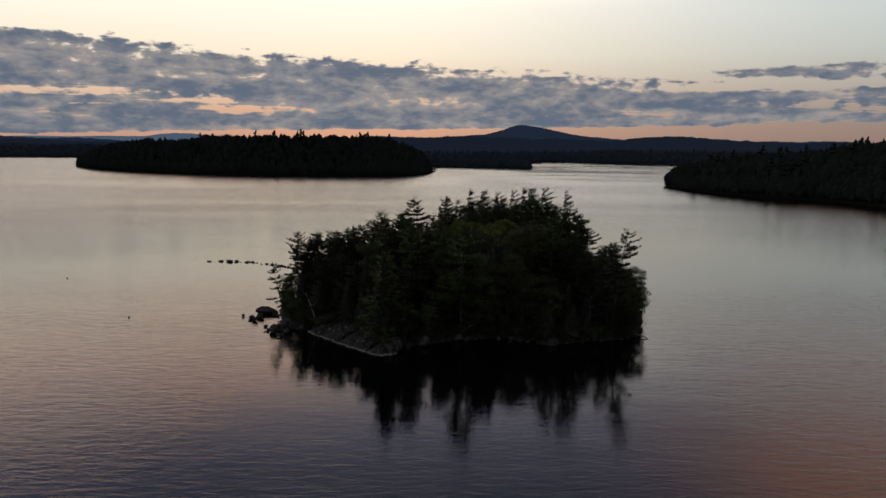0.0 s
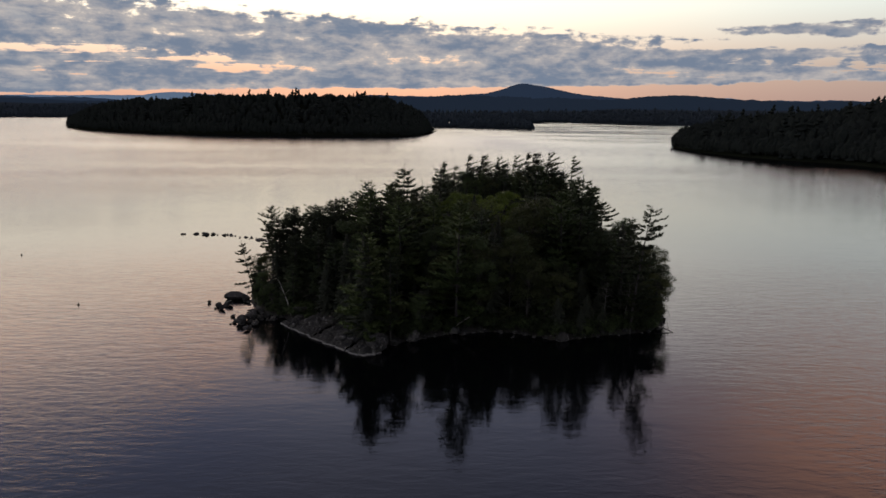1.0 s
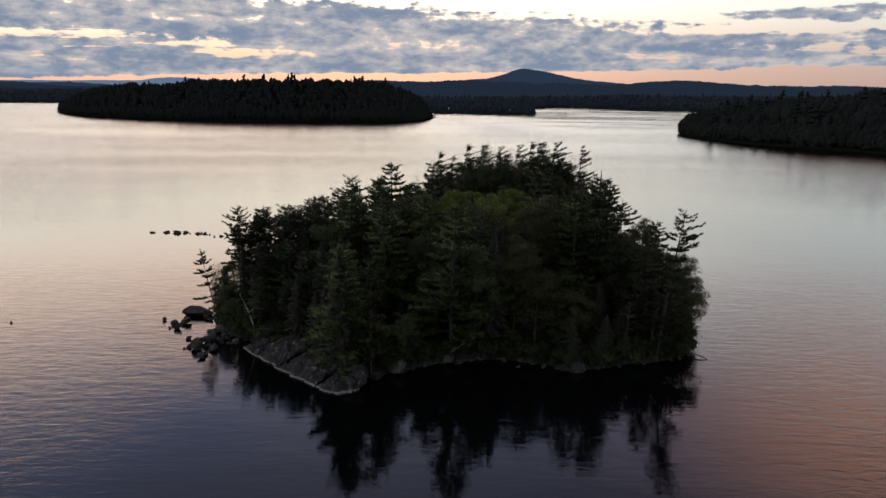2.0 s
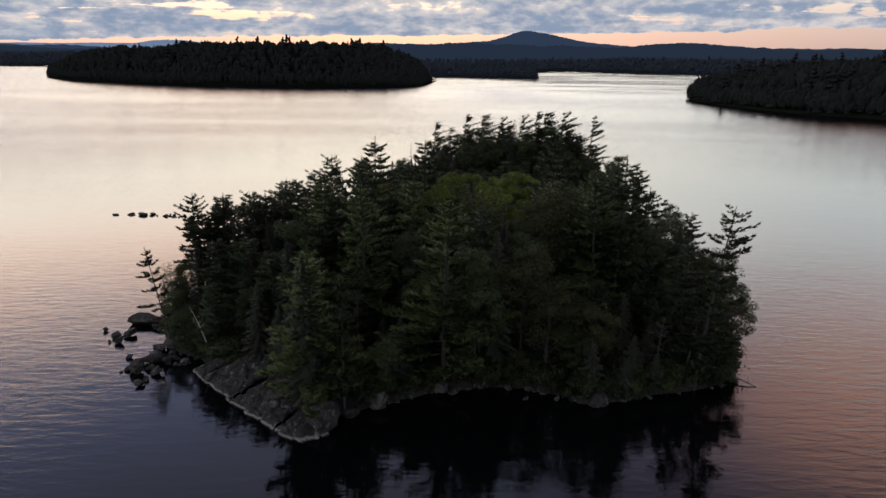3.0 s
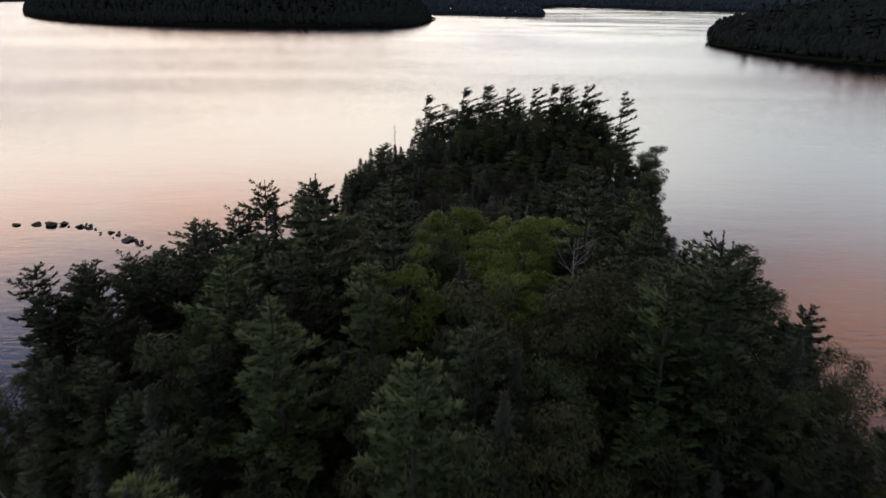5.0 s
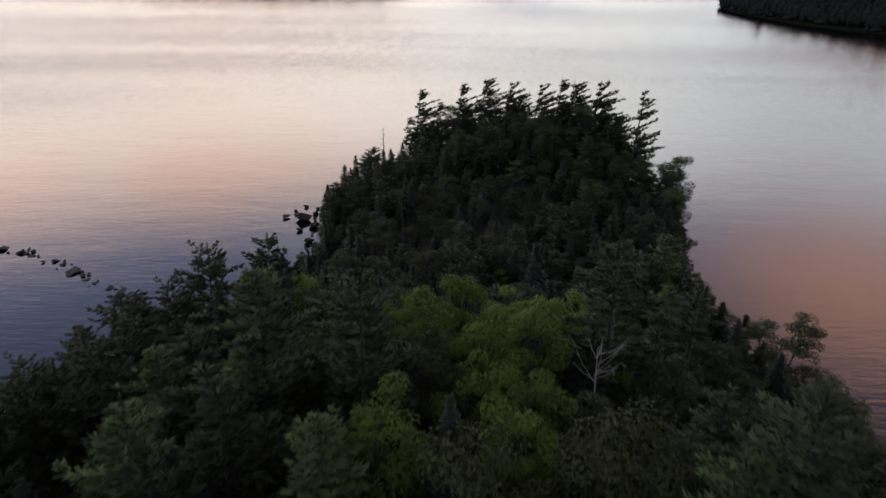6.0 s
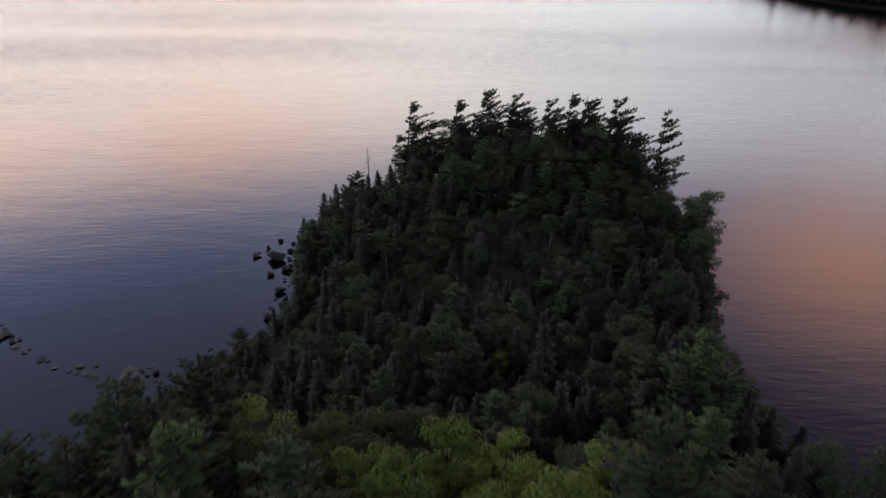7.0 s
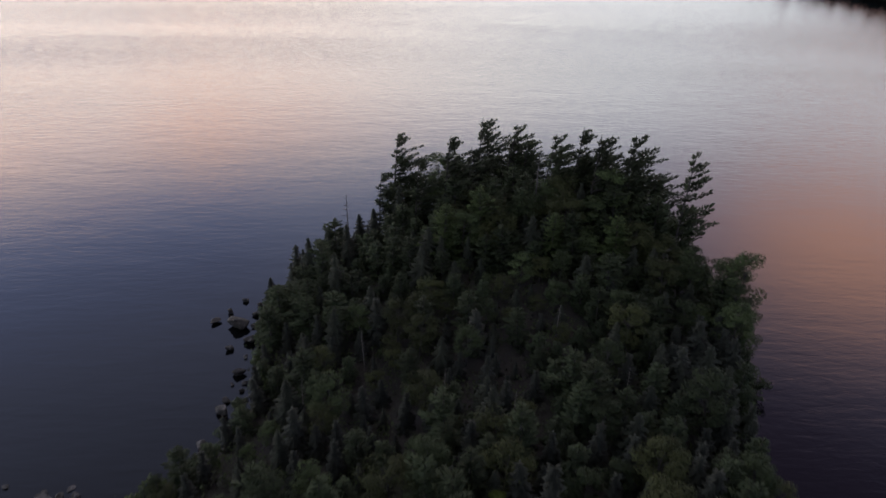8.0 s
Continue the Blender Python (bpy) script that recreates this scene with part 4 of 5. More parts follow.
SPRUCES = [(-13.4, 43.7, 15.5), (-20.2, 53.3, 9.6), (4.6, 51.6, 16.0), (-4.3, 58.8, 14.5), (2.5, 66.6, 18.3), (6, 58, 15.8), (26.3, 62, 14.6), (22, 54.6, 7.8), (-8.5, 150, 9.0),
           (-11.6, 153, 6.6), (-17, 143, 5.0), (-11, 150, 8.5), (-15, 149, 6.5), (8.3, 109, 7.7), (9.9, 135, 6.8), (28, 97, 9.5), (29.5, 92, 9.4)]
for x, y, top in SPRUCES:
    plant("tall" if top > 12 else "spruce", x, y, top, RNG)
LEAFY_TREES = [(11.3, 71.6, 12.6), (-17.5, 59.5, 14.8), (2.5, 49.8, 14.5), (8.5, 59.3, 13.8), (-4, 57.3, 14.4), (7.5, 53, 14.2), (3.8, 63.4, 17.6),
               (9.5, 63, 17.3), (12, 65.3, 18.2), (37.4, 137.8, 11.8), (36.2, 139.5, 10.4), (36.4, 135.4, 9.4), (36.8, 133, 7.2), (33, 141, 10.5), (23.3, 130, 10.2), (29, 138.7, 10.6), (34, 146, 8.5), (-33.2, 63, 6.6), (-33.8, 67, 7.6), (-31.8, 60, 6.2), (-16, 66, 13.5), (29.4, 52.6, 8.5), (31, 57, 9.5), (31, 62, 10.5), (33.5, 69, 9.5), (29.4, 76, 12.5), (33, 82, 9), (32.6, 102, 5.0), (31.0, 110, 5.6)]
for x, y, top in LEAFY_TREES:
    plant("leafy", x, y, top, RNG)
BIRCHES = [(8.4, 77.4, 17.8), (7.4, 72, 17.7), (6.7, 68.7, 17.1), (3.5, 86.5, 16.1), (0.8, 81.8, 16.8), (9.7, 80.5, 16.9), (-1.9, 66.9, 19.2), (4.8, 80, 17), (7, 85, 15.6), (8.4, 107.7, 6.6), (24.6, 101.5, 11.8), (13.8, 84.4, 15.9), (-2, 86, 15.2), (3.6, 74.5, 16.0)]
for x, y, top in ((9.9, 50.4, 11.4), (14.8, 49.6, 9.0), (3.0, 51.2, 13.2), (-2.6, 52.5, 11.0), (-8.1, 87.6, 14.4), (-3.2, 92.3, 12.4), (-5.5, 79, 15.4), (0.9, 76.6, 15.8)):
    plant("leafy", x, y, top, RNG, 3)
for x, y, top in BIRCHES:
    plant("bright", x, y, top, RNG)
plant("young", 11.6, 72.6, 14.2, RNG)
YOUNG = [(-2.1, 116.1, 5.6), (11.4, 126, 5.4), (17.5, 127, 6.4), (-2.8, 126.6, 5.2), (4.8, 124, 6), (-2.6, 112, 5.3), (-14, 117, 4.4), (-8, 100, 7.5)]
for x, y, top in YOUNG:
    plant("grey", x, y, top, RNG)
ANCHORS = np.array(PLANTED + [(-15, 104, 5.0), (0, 104, 7.0), (14, 105, 8.0), (24, 108, 9.5), (28, 118, 7.0), (30, 128, 9.0), (-14, 128, 5.0), (-12, 138, 6.5), (6, 142, 10.0), (22, 142, 12.5),
                              (-5, 140, 8.0), (-30, 92, 5.0), (-29, 80, 11.0), (-24, 94, 6.0), (-27, 103, 2.8), (-19, 98, 6.0), (-22, 108, 2.4), (-16, 110, 4.0), (33, 78, 9.0), (34, 66, 8.0)])


def canopy(x, y):
    """The height of the forest's roof between the tall trees."""
    d2 = (ANCHORS[:, 0] - x) ** 2 + (ANCHORS[:, 1] - y) ** 2 + 2.0
    w = d2 ** -1.6
    return float((w * ANCHORS[:, 2]).sum() / w.sum())


def fill_forest(count, tries):
    """Trees between the tall ones, closer where the wood is young."""
    made = 0
    for _ in range(tries):
        if made >= count:
            break
        x, y = RNG.uniform(-37, 42), RNG.uniform(39, 172)
        d = coast_depth(x, y)
        if d < 0.6 or (x < -10 and y < 55 and d < 2.5):
            continue
        young = 97 < y < 152
        roof = canopy(x, y)
        need = 1.85 if young else 2.3
        if min((x - p[0]) ** 2 + (y - p[1]) ** 2 for p in PLANTED) < need * need:
            continue
        top = roof * (RNG.uniform(0.75, 1.3) if young and roof < 8 else RNG.choice((RNG.uniform(0.35, 0.6), RNG.uniform(0.86, 1.0), RNG.uniform(0.90, 1.03))) if x < -20 and 58 < y < 92 else RNG.uniform(0.86, 1.0) if x < -9 and 58 < y < 92 and RNG.random() < 0.5 else RNG.uniform(0.64, 0.86) if y > 150 else RNG.uniform(0.45, 0.80) if y < 64 else RNG.uniform(0.42, 0.84) if not young else RNG.uniform(0.68, 0.93))
        if d < 4:
            top = min(top, ground_z(x, y) + 2.5 + d * 2.0 * RNG.uniform(0.6, 1.3))
        z = ground_z(x, y)
        if top - z < 2.2:
            top = z + RNG.uniform(2.2, 3.5)
        h = top - z
        roll = RNG.random()
        if young:
            if y > 133:
                kind = "leafy" if roll < 0.34 and x > 0 else "young" if roll < 0.74 else "spruce"
            else:
                kind = "grey" if roll < 0.46 and h < 8 else "young" if roll < 0.70 else "leafy" if roll < 0.84 else "spruce"
        elif 78 < y <= 98 and -10 < x < 22 and roll < 0.55:
            kind = "bright" if roll < 0.16 else "leafy"
        elif x < -20 and 58 < y < 95 and d > 3 and top > 0.8 * roof:
            kind = "bare" if roll < 0.75 else "spruce"
        elif x < -9 and 58 < y < 95 and d > 3 and top > 0.84 * roof:
            kind = "young" if roll < 0.7 else "spruce"
        elif d < 3.5:
            kind = "cedar" if roll < 0.35 else "leafy" if roll < 0.75 or d < 2.2 else "young"
        elif y > 150:
            kind = "spruce" if roll < 0.3 else "young" if roll < 0.8 else "leafy"
        else:
            kind = "spruce" if roll < 0.16 else "leafy" if roll < 0.55 else "young"
        lean, toward = 0, 0
        if d < 2.5:
            e = 0.8
            gx, gy = coast_depth(x + e, y) - coast_depth(x - e, y), coast_depth(x, y + e) - coast_depth(x, y - e)
            lean, toward = RNG.uniform(2, 11), math.degrees(math.atan2(-gy, -gx))
        girth = None
        if h < 8 and kind in ("leafy", "spruce", "grey"):
            girth = RNG.uniform(1.2, 1.55)
        plant(kind, x, y, top, RNG, None, lean, toward, girth)
        made += 1


fill_forest(730, 14000)
for _obs in KINDS.values():
    for _ob in _obs:
        for _o in (*_ob.children_recursive, _ob):
            bpy.data.objects.remove(_o)

# dead wood
DEAD = dead_tree("dead_tree", 300, 12.7, 13, "bare bleached dead tree with forked branches in the wood", up=1.0, first=0.78, spread=0.36)
DEAD.matrix_basis = pose(12.4, 75.0, ground_z(12.4, 75.0) - 0.1)
SNAG = dead_tree("dead_spruce", 301, 10.5, 30, "grey dead spruce trunk with short broken boughs", bark=SNAG_WOOD, up=-0.1, first=0.25, spread=0.09)
SNAG.matrix_basis = pose(-8.5, 151.7, ground_z(-8.5, 151.7) - 0.1)
for x, y, top in ((15.7, 153.5, 18.4), (1.9, 132, 6.0), (-6.5, 47.9, 6.2), (19.5, 61, 9), (4.2, 121, 8.4), (10.5, 118.5, 8.0), (-4.0, 128, 7.6), (16.0, 131, 9.4), (7.0, 129.5, 8.6), (21.5, 122, 8.2), (-9.0, 121, 7.0)):
    z = ground_z(x, y) - 0.1
    s = (top - z) / 10.5
    copy_thing(SNAG, Matrix.Translation((x, y, z)) @ Matrix.Rotation(x, 4, "Z") @ Matrix.Diagonal((s, s, s, 1)))
BIRCH = dead_tree("leaning_birch", 303, 6.0, 3, "pale dead birch stem leaning over the granite slab", (-0.32, -0.05), BIRCH_BARK, 0.9, 0.5, 0.16)
BIRCH.matrix_basis = pose(-26.2, 55.0, ground_z(-26.2, 55.0) - 0.1)
copy_thing(BIRCH, pose(13.2, 48.2, 0.6, 0, 0, 200) @ Matrix.Scale(0.7, 4))
TWIGGY = dead_tree("dead_shore_tree", 305, 8.0, 40, "grey dead tree with a fan of bare twigs at the shore", (0.1, -0.05), SNAG_WOOD, 0.25, 0.15, 0.32)
TWIGGY.matrix_basis = pose(24.3, 50.3, ground_z(24.3, 50.3) - 0.1)
for x, y, k in ((-6.4, 47.0, 0.75), (9.7, 50.2, 0.5), (21.5, 50.9, 0.8)):
    copy_thing(TWIGGY, pose(x, y, ground_z(x, y) - 0.1, 0, 0, 47 * x) @ Matrix.Scale(k, 4))


# ---- undergrowth ----
def build_undergrowth():
    """Bushes, ferns and seedlings too many to count, over the whole floor of the wood."""
    rng = random.Random(5)
    for name, mat, share, label in (("undergrowth", LEAVES, 0, "low leafy undergrowth covering the island's floor"), ("seedlings", SPRUCE_NEEDLES, 1, "low dark conifer seedlings between the trees")):
        soup = Soup()
        made = 0
        while made < 1900:
            x, y = rng.uniform(-37, 42), rng.uniform(39, 172) if made < 1500 else rng.uniform(39, 58)
            d = coast_depth(x, y)
            if d < 0.25 or (x < -9 and y < 56 and d < 2.5):
                continue
            made += 1
            z, size = ground_z(x, y), rng.uniform(0.7, 1.5)
            for _ in range(40):
                p = Vector((x, y, z)) + Vector((rng.gauss(0, 0.55) * size, rng.gauss(0, 0.55) * size, abs(rng.gauss(0.45, 0.4)) * size))
                k = rng.uniform(0.10, 0.20)
                s = jitter(rng, 1).normalized()
                q = (UP + jitter(rng, 0.8)).normalized().cross(s).normalized()
                if share:
                    soup.tri(p - q * k * 0.5, p + q * k * 0.5, p + (s + UP * 0.4) * k * 1.8, UP + 0.5 * s)
                else:
                    soup.tri(p - s * k - q * k * 0.5, p + q * k * 0.9, p + s * k, UP + jitter(rng, 0.5))
        tagged(new(name, soup.mesh(name, mat)), label, "undergrowth", kind="stuff")


build_undergrowth()
BUSHES = [shrub("shrub", 400 + k, 1.8, "rounded leafy shrub at the edge of the rocks") for k in range(3)]
for _b in BUSHES:
    tagged(_b, group="shrubs along the shore")
for _k in [k for k in range(len(COAST_LINE)) for _ in range(3 if COAST_LINE[k][1] < 56 else 1)]:
    p0, p1 = COAST_LINE[_k], COAST_LINE[(_k + 1) % len(COAST_LINE)]
    p0 = p0 + (p1 - p0) * RNG.random()
    side = np.array([-(p1 - p0)[1], (p1 - p0)[0]])
    side = side / np.linalg.norm(side)
    q = p0 + side * RNG.uniform(0.1, 1.4)
    if q[1] < 53 and q[0] < -9:
        continue
    s = RNG.uniform(0.45, 1.2)
    m = Matrix.Translation((q[0], q[1], ground_z(*q) - 0.05)) @ Matrix.Rotation(RNG.uniform(0, 6.28), 4, "Z") @ Matrix.Scale(s, 4)
    copy_thing(RNG.choice(BUSHES), m)
for _b in BUSHES:
    for _o in (*_b.children_recursive, _b):
        bpy.data.objects.remove(_o)

# ---- granite ----
def boulder_mesh(name, seed, detail, mat, flat=0.62):
    """A block with split faces and blunted edges."""
    rng = random.Random(seed)
    planes = [(jitter(rng, 1).normalized(), rng.uniform(0.40, 0.78)) for _ in range(13)] + [(UP, 0.75), (-UP, 0.7)]
    bm = bmesh.new()
    bmesh.ops.create_icosphere(bm, subdivisions=detail, radius=1)
    ax = rng.uniform(0.75, 1.0)
    for v in bm.verts:
        d = v.co.normalized()
        r = 1.05
        for n, k in planes:
            c = d.dot(n)
            if c > 0.05:
                r = min(r, k / c)
        r *= 1 + 0.05 * noise.noise(d * 2.3 + Vector((seed, 0, 0))) + 0.03 * noise.noise(d * 7 + Vector((0, seed, 0)))
        v.co = Vector((d.x * r, d.y * r * ax, d.z * r * flat))
    grow = 0.95 / max(v.co.xy.length for v in bm.verts)
    for v in bm.verts:
        v.co *= grow
    me = bpy.data.meshes.new(name)
    bm.to_mesh(me)
    bm.free()
    me.materials.append(mat)
    return me


BIG_ROCKS = [boulder_mesh("boulder", 500 + k, 4, GRANITE, 0.6 + 0.08 * k) for k in range(4)]
ROCKS = [boulder_mesh("boulder", 520 + k, 3, GRANITE, 0.55 + 0.08 * (k % 4)) for k in range(6)]
PALE_ROCKS = [boulder_mesh("boulder", 540 + k, 3, PALE_GRANITE, 0.6 + 0.1 * k) for k in range(3)]
ROCK_RNG = random.Random(41)


def rock(x, y, size, meshes, group, label, sink=0.3, z=None, low=1.0):
    """A boulder about size metres long, settled into the lake bed or the shore."""
    ob = new("boulder", ROCK_RNG.choice(meshes))
    r = size / 2
    base = (max(ground_z(x, y), -0.25 * r) if z is None else z)
    s = (r * ROCK_RNG.uniform(0.9, 1.15), r * ROCK_RNG.uniform(0.8, 1.1), r * low * ROCK_RNG.uniform(0.8, 1.15))
    ob.matrix_basis = Matrix.Translation((x, y, base + r * (0.55 - sink))) @ Euler((ROCK_RNG.uniform(-0.25, 0.25), ROCK_RNG.uniform(-0.25, 0.25), ROCK_RNG.uniform(0, 6.28))).to_matrix().to_4x4() @ Matrix.Diagonal((*s, 1))
    return tagged(ob, label, "boulder", group)


CHAIN_LABEL = "dark wet boulder in a line of rocks breaking the water"
for x, y, size in ((-68.3, 125.8, 1.3), (-65.4, 126, 1.7), (-62.9, 126.3, 2.1), (-60.9, 126.8, 2.2), (-58, 125.4, 1.5), (-56.9, 125, 1.1), (-55.7, 124.3, 1.2), (-51.6, 122.8, 1.3),
                   (-50, 121.5, 1.0), (-47.7, 119.1, 2.3), (-44.6, 117.1, 0.9), (-43.0, 116.0, 0.9), (-43.1, 116.8, 0.6), (-40.5, 114.8, 1.4), (-38.4, 113.3, 0.8), (-36.6, 112.7, 0.7), (-35.7, 112.4, 0.7),
                   (-35.7, 113.6, 1.0), (-34.6, 112.3, 0.8), (-45.0, 116.9, 0.4), (-43.5, 115.1, 0.4), (-39.7, 114.5, 0.6)):
    rock(x, y, size * 1.15, ROCKS, "line of rocks off the island", CHAIN_LABEL, z=-0.1 * size, low=0.6)
for _ in range(22):
    t = ROCK_RNG.random()
    x = -60 + 16 * t
    y = 125.8 - 8.0 * max(0, t - 0.2) / 0.8 + ROCK_RNG.gauss(0, 0.6)
    rock(x, y, ROCK_RNG.uniform(0.4, 0.9), ROCKS, "line of rocks off the island", CHAIN_LABEL, 0.2, z=0.0)
rock(-29.2, 110.9, 3.1, PALE_ROCKS, "shore boulders", "large pale granite boulder at the water's edge", 0.2, z=0.0)
for x, y, size in ((-29.0, 112.9, 1.0), (-28.0, 112.2, 0.7), (-31.0, 112.3, 0.6), (-30.4, 113.2, 0.8), (-26.9, 111.3, 0.8), (-26.2, 111.0, 0.7), (-31.5, 111.2, 1.1), (-34.2, 113.9, 0.9), (-28.4, 113.8, 1.1), (-27.5, 112.9, 1.5)):
    rock(x, y, size, ROCKS, "shore boulders", "dark granite boulder on the shore", z=-0.1)
for x, y, size, pale in ((-20.4, 139.6, 3.1, 0), (-23.6, 140.5, 1.6, 0), (-21.1, 145.4, 1.1, 0), (-22.3, 142.6, 1.3, 1), (-19.1, 144.5, 0.8, 0), (-18.2, 136.5, 2.3, 0), (-20.2, 134.9, 1.3, 0), (-18.0, 130.4, 1.6, 0),
                         (-18.2, 128.5, 0.6, 0), (-18.0, 133.4, 0.8, 1), (-19.0, 142.2, 1.2, 0), (-18.7, 139.5, 0.9, 0), (-17.9, 123.9, 1.8, 1), (-17.6, 117.6, 2.2, 1), (-19.3, 116.3, 0.8, 0), (-18.1, 125.7, 1.0, 0), (-18.8, 117.9, 0.8, 0), (-17.0, 128.7, 0.8, 0), (-16.9, 127.5, 0.8, 0), (-18.3, 119.0, 1.7, 1)):
    rock(x, y, size, PALE_ROCKS if pale else ROCKS, "shore boulders", "pale granite boulder on the shore" if pale else "dark granite boulder on the shore", 0.15, z=0.0)
LEFT_LABEL = "angular granite boulder piled off the island's point"
for x, y, size in ((-38.0, 61.6, 2.0), (-39.4, 61.3, 1.5), (-38.4, 59.6, 1.4), (-41.5, 63.1, 1.0), (-39.5, 59.6, 0.6), (-35.7, 64.1, 1.3), (-35.4, 55.3, 0.9), (-34.7, 51.7, 0.5), (-34.2, 53.5, 0.8),
                   (-32.9, 51.8, 2.2), (-34.2, 52.2, 0.8), (-32.6, 54.1, 1.8), (-31.9, 54.8, 2.0), (-32.7, 57.5, 1.7), (-33.8, 58.5, 0.7), (-31.6, 57.8, 1.5), (-30.8, 51.3, 1.5), (-31.4, 49.9, 0.9), (-31.5, 48.6, 1.3), (-30.6, 53.9, 1.5),
                   (-30.2, 55.1, 1.2), (-31.7, 52.4, 1.4), (-28.7, 54.0, 1.6), (-30.9, 56.3, 1.2)):
    rock(x, y, size * 1.05, BIG_ROCKS if size > 1.6 else ROCKS, "boulders off the point", LEFT_LABEL, 0.16, z=0.0)
block = rock(-37.0, 66.0, 4.2, BIG_ROCKS[:1], "boulders off the point", "broad flat-topped granite block off the island's point", 0.2, z=0.1)
block.matrix_basis = Matrix.Translation((-37.4, 65.6, 0.55)) @ Matrix.Rotation(0.3, 4, "Z") @ Matrix.Diagonal((2.5, 1.9, 2.1, 1))
for _ in range(16):
    t = ROCK_RNG.random()
    rock(-33.5 + 5.0 * t + ROCK_RNG.gauss(0, 0.5), 57.0 - 4.5 * t + ROCK_RNG.gauss(0, 0.9), ROCK_RNG.uniform(0.4, 1.0), ROCKS, "boulders off the point", LEFT_LABEL, 0.15, z=0.05)
for x, y, size, pale in ((-7.0, 45.0, 2.6, 1), (-0.8, 48.2, 2.1, 1), (-2.5, 48.7, 1.0, 1), (0.4, 48.0, 1.5, 0), (3.3, 50.3, 2.0, 0), (5.9, 49.3, 1.2, 0), (9.7, 49.8, 1.3, 1), (9.6, 48.4, 0.9, 0), (7.5, 46.9, 0.8, 0), (14.4, 46.4, 2.5, 0),
                         (19.1, 48.8, 0.7, 1), (20.7, 48.6, 1.3, 0), (24.7, 50.0, 1.8, 1), (23.5, 51.0, 1.2, 0), (-5.2, 46.0, 0.8, 0), (12.8, 49.1, 1.0, 0), (17.0, 48.5, 0.9, 0)):
    rock(x, y - 0.6, size, PALE_ROCKS if pale else ROCKS, "shore boulders", "pale granite boulder on the shore" if pale else "dark granite boulder on the shore", 0.05, z=0.05)
for k in range(0, len(COAST_LINE), 1):
    x, y = COAST_LINE[k] + np.array([ROCK_RNG.gauss(0, 0.4), ROCK_RNG.gauss(0, 0.4)])
    if ROCK_RNG.random() < 0.6:
        rock(x, y, ROCK_RNG.uniform(0.35, 1.1), ROCKS, "shore boulders", "dark granite boulder on the shore", 0.2, z=0.0)


for _ in range(330):
    k = ROCK_RNG.randrange(len(COAST_LINE))
    x, y = COAST_LINE[k]
    if y < 58 and x > -9:
        side = ROCK_RNG.random() < 0.12
        rock(x + ROCK_RNG.gauss(0, 1.0), y + ROCK_RNG.uniform(-0.6, 0.9), ROCK_RNG.uniform(0.35, 1.15), PALE_ROCKS if side else ROCKS, "shore boulders",
             "pale granite boulder on the shore" if side else "dark granite boulder on the shore", 0.15, z=0.05)


def build_slab():
    """The sloping granite ledge at the point: blocks split along joints, steep to the water."""
    a, b = Vector((-28.0, 53.4, 0)), Vector((-12.2, 37.4, 0))
    run = (b - a)
    length = run.length
    d = run.normalized()
    inward = Vector((-d.y, d.x, 0))
    rng = random.Random(9)
    cuts = [0.0, 0.17, 0.30, 0.46, 0.63, 0.80, 1.0]
    ledge = new("granite_ledge")

    def top(e, v):
        u = e * length
        bow = 0.9 * math.sin(math.pi * e) + 0.35 * n2(u, 0, 0.5, 3.0)
        q = a + d * u + inward * (v - bow * 0.6 + 0.10 * n2(u, v, 0.9, 1.0))
        ends = min(1, e / 0.10, (1 - e) / 0.09) ** 0.5 if 0 < e < 1 else 0.0
        depth = v + 0.25 * n2(u, v, 0.45, 5.0)
        z = -1.0 + 1.5 * min(1, max(0, (depth + 0.9) / 0.95)) ** 0.7 + 0.27 * max(0, depth) - 0.012 * max(0, depth) ** 2
        dist, _ = noise.voronoi(Vector((u * 0.30, v * 0.42, 2.0)))
        crack = max(0, 1 - (dist[1] - dist[0]) / 0.08)
        z = z * ends - (1 - ends) * 0.8 - 0.28 * crack + 0.30 * fractal(u, v, 0.5, 7.0) + 0.10 * fractal(u, v, 1.9, 11.0)
        return q, z

    for k in range(len(cuts) - 1):
        e0, e1 = cuts[k], cuts[k + 1]
        nu, nv = max(10, int((e1 - e0) * 120)), 46
        lift, tip = rng.uniform(-0.04, 0.05), rng.uniform(-0.03, 0.03)
        verts, w = [], nu + 1
        for j in range(nv + 1):
            for i in range(nu + 1):
                s = i / nu
                skew = 0.05 * (j / nv) * (1 if k % 2 else -1)
                e = min(1, max(0, e0 + (e1 - e0) * s + (skew if 0 < k and k < 5 else 0)))
                v = -0.9 + (7.6 - 4.4 * e * e) * j / nv
                q, z = top(e, v)
                edge = min(s, 1 - s) * (e1 - e0) * length
                z += lift + tip * max(0, v) - (0.10 + 0.06 * max(0, min(v, 5))) * max(0, 1 - edge / 0.22) ** 2
                verts.append((q.x, q.y, z))
        faces = [(j * w + i, j * w + i + 1, (j + 1) * w + i + 1, (j + 1) * w + i) for j in range(nv) for i in range(nu)]
        part("ledge_block", make_mesh("ledge_block", verts, faces, LEDGE_GRANITE), ledge)
    tagged(ledge, "sloping cracked granite ledge with a bleached waterline", "rock ledge")
    rock(-11.3, 40.3, 4.2, BIG_ROCKS, "shore boulders", "rounded granite block at the foot of the ledge", 0.2, z=0.2)
    rock(-9.4, 42.6, 2.2, BIG_ROCKS, "shore boulders", "rounded granite block at the foot of the ledge", 0.2, z=0.1)
    rock(-24.5, 53.6, 2.6, BIG_ROCKS, "shore boulders", "grey boulder lying on the granite ledge", 0.2, z=1.5)


build_slab()


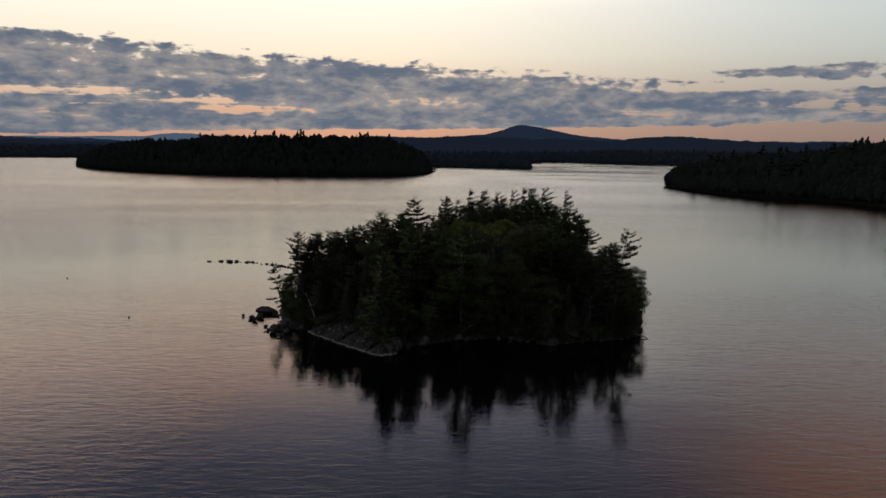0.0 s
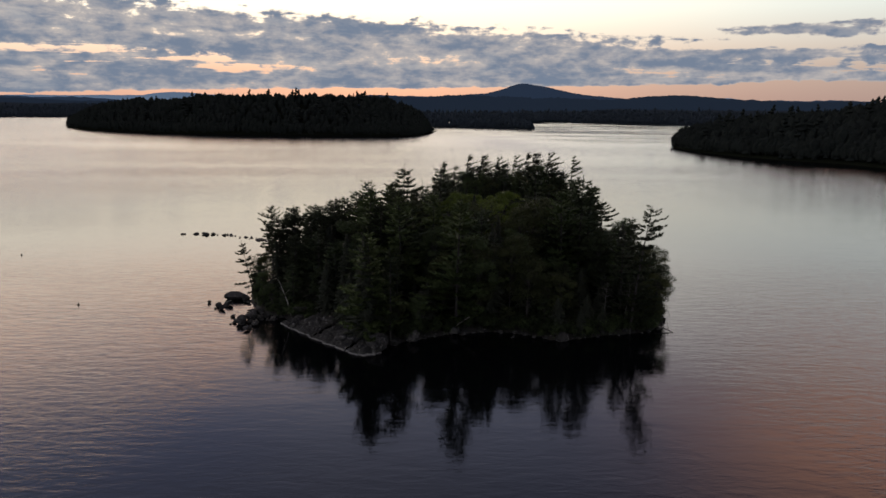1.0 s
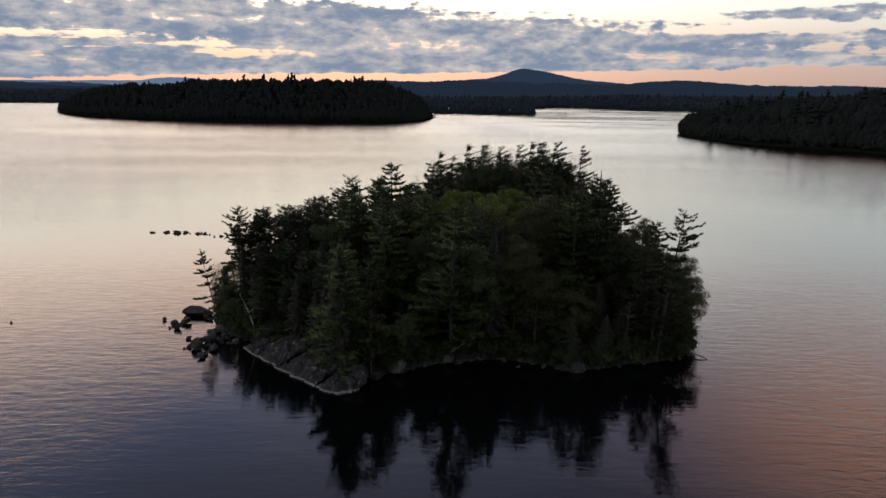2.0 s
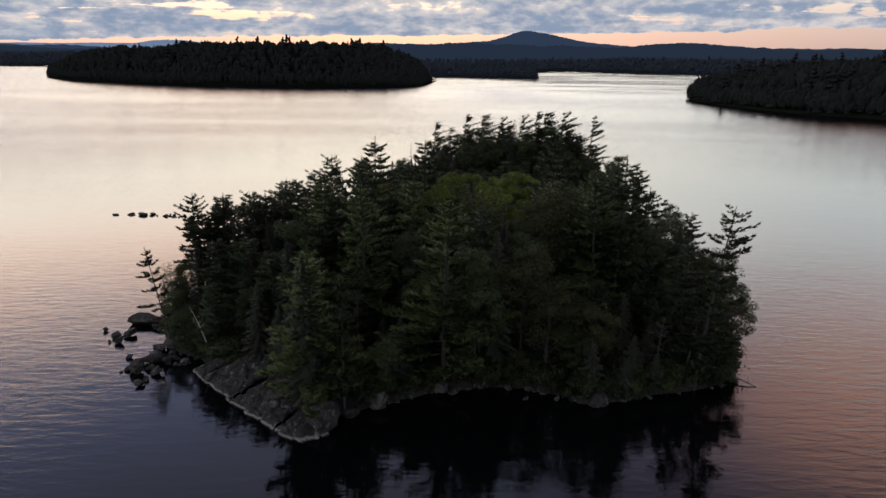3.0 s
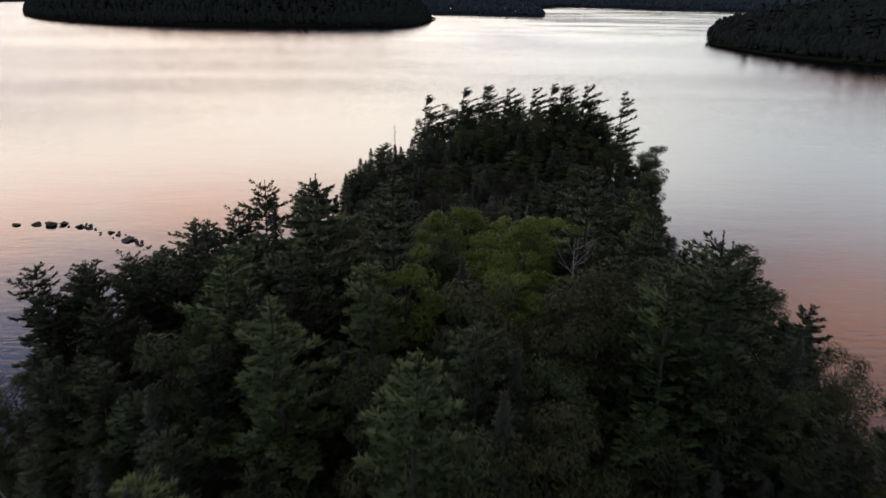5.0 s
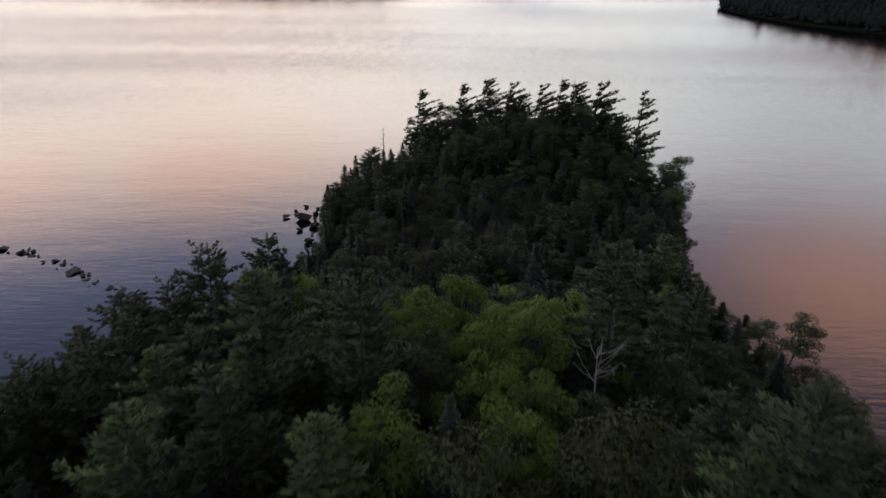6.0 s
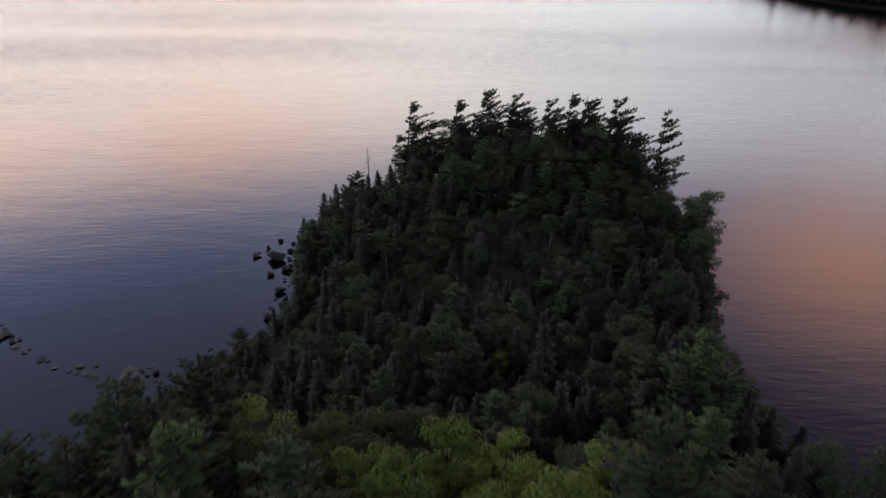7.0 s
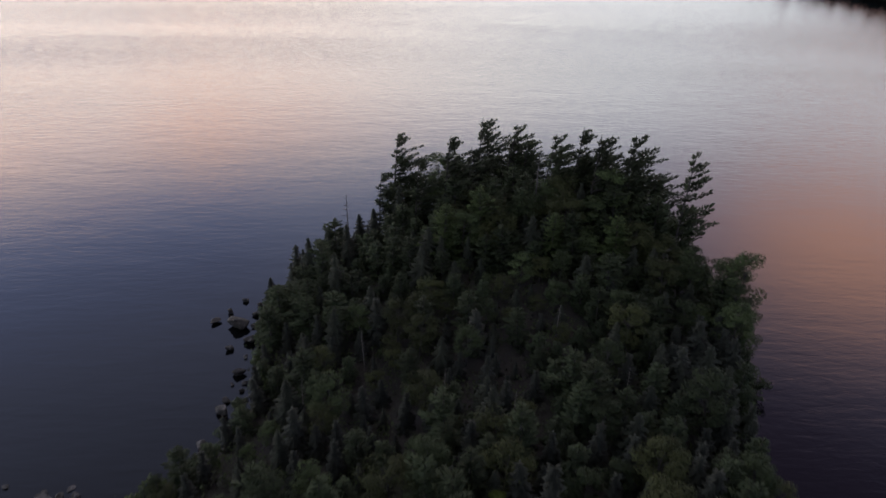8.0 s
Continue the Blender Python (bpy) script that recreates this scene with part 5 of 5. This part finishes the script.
# ---- drift wood ----
def log(name, a, b, r, seed, label):
    rng = random.Random(seed)
    soup, limbs = Soup(), Soup()
    pts = [Vector(a).lerp(Vector(b), i / 6) + jitter(rng, 0.06) for i in range(7)]
    soup.tube(pts, [r * (1 - 0.09 * i) for i in range(7)], 7)
    ob = new(name)
    part("stem", soup.mesh(name, DEAD_WOOD, True), ob)
    for i in range(4):
        s = Soup()
        p = along(pts, rng.uniform(0.3, 0.95))
        s.tube([p, p + jitter(rng, 0.5) + UP * 0.3], [r * 0.35, 0.01], 4)
        part("stub", s.mesh("stub", DEAD_WOOD), ob)
    tagged(ob, label, "log", "driftwood on the shore")


log("driftwood_log", (17.0, 48.2, 0.7), (12.8, 46.6, 0.35), 0.16, 1, "bleached driftwood log stranded on the shore rocks")
log("driftwood_log", (18.6, 48.0, 0.8), (15.4, 47.4, 0.3), 0.11, 2, "bleached driftwood log stranded on the shore rocks")
log("driftwood_log", (28.6, 52.0, 0.9), (31.6, 49.8, 0.0), 0.14, 3, "fallen trunk reaching from the shore into the water")
log("driftwood_log", (-0.6, 48.6, 1.2), (2.2, 48.4, 3.2), 0.12, 4, "bleached broken branch hanging at the wood's edge")



for x, y, size in ((175, 222, 1.6), (170.2, 218.6, 1.2), (165.4, 221.8, 1.4)):
    rock(x, y, size, ROCKS, "rocks off the mainland", "low dark rock awash off the wooded point", z=-0.2)


# ---- marker buoys ----
def buoy(x, y):
    soup, top = Soup(), Soup()
    soup.tube([Vector((0, 0, -0.4)), Vector((0, 0, -0.1)), Vector((0, 0, 0.12)), Vector((0, 0, 0.22))], [0.10, 0.17, 0.17, 0.08], 10)
    top.tube([Vector((0, 0, 0.2)), Vector((0, 0, 0.55))], [0.03, 0.025], 6)
    ob = new("marker_buoy")
    ob.location = (x, y, 0)
    part("float", soup.mesh("buoy_float", BARK, True), ob)
    part("staff", top.mesh("buoy_staff", DEAD_WOOD), ob)
    tagged(ob, "small dark marker buoy floating on open water", "buoy", "marker buoys")


buoy(-62.4, 61.2)
buoy(-93.7, 99.0)
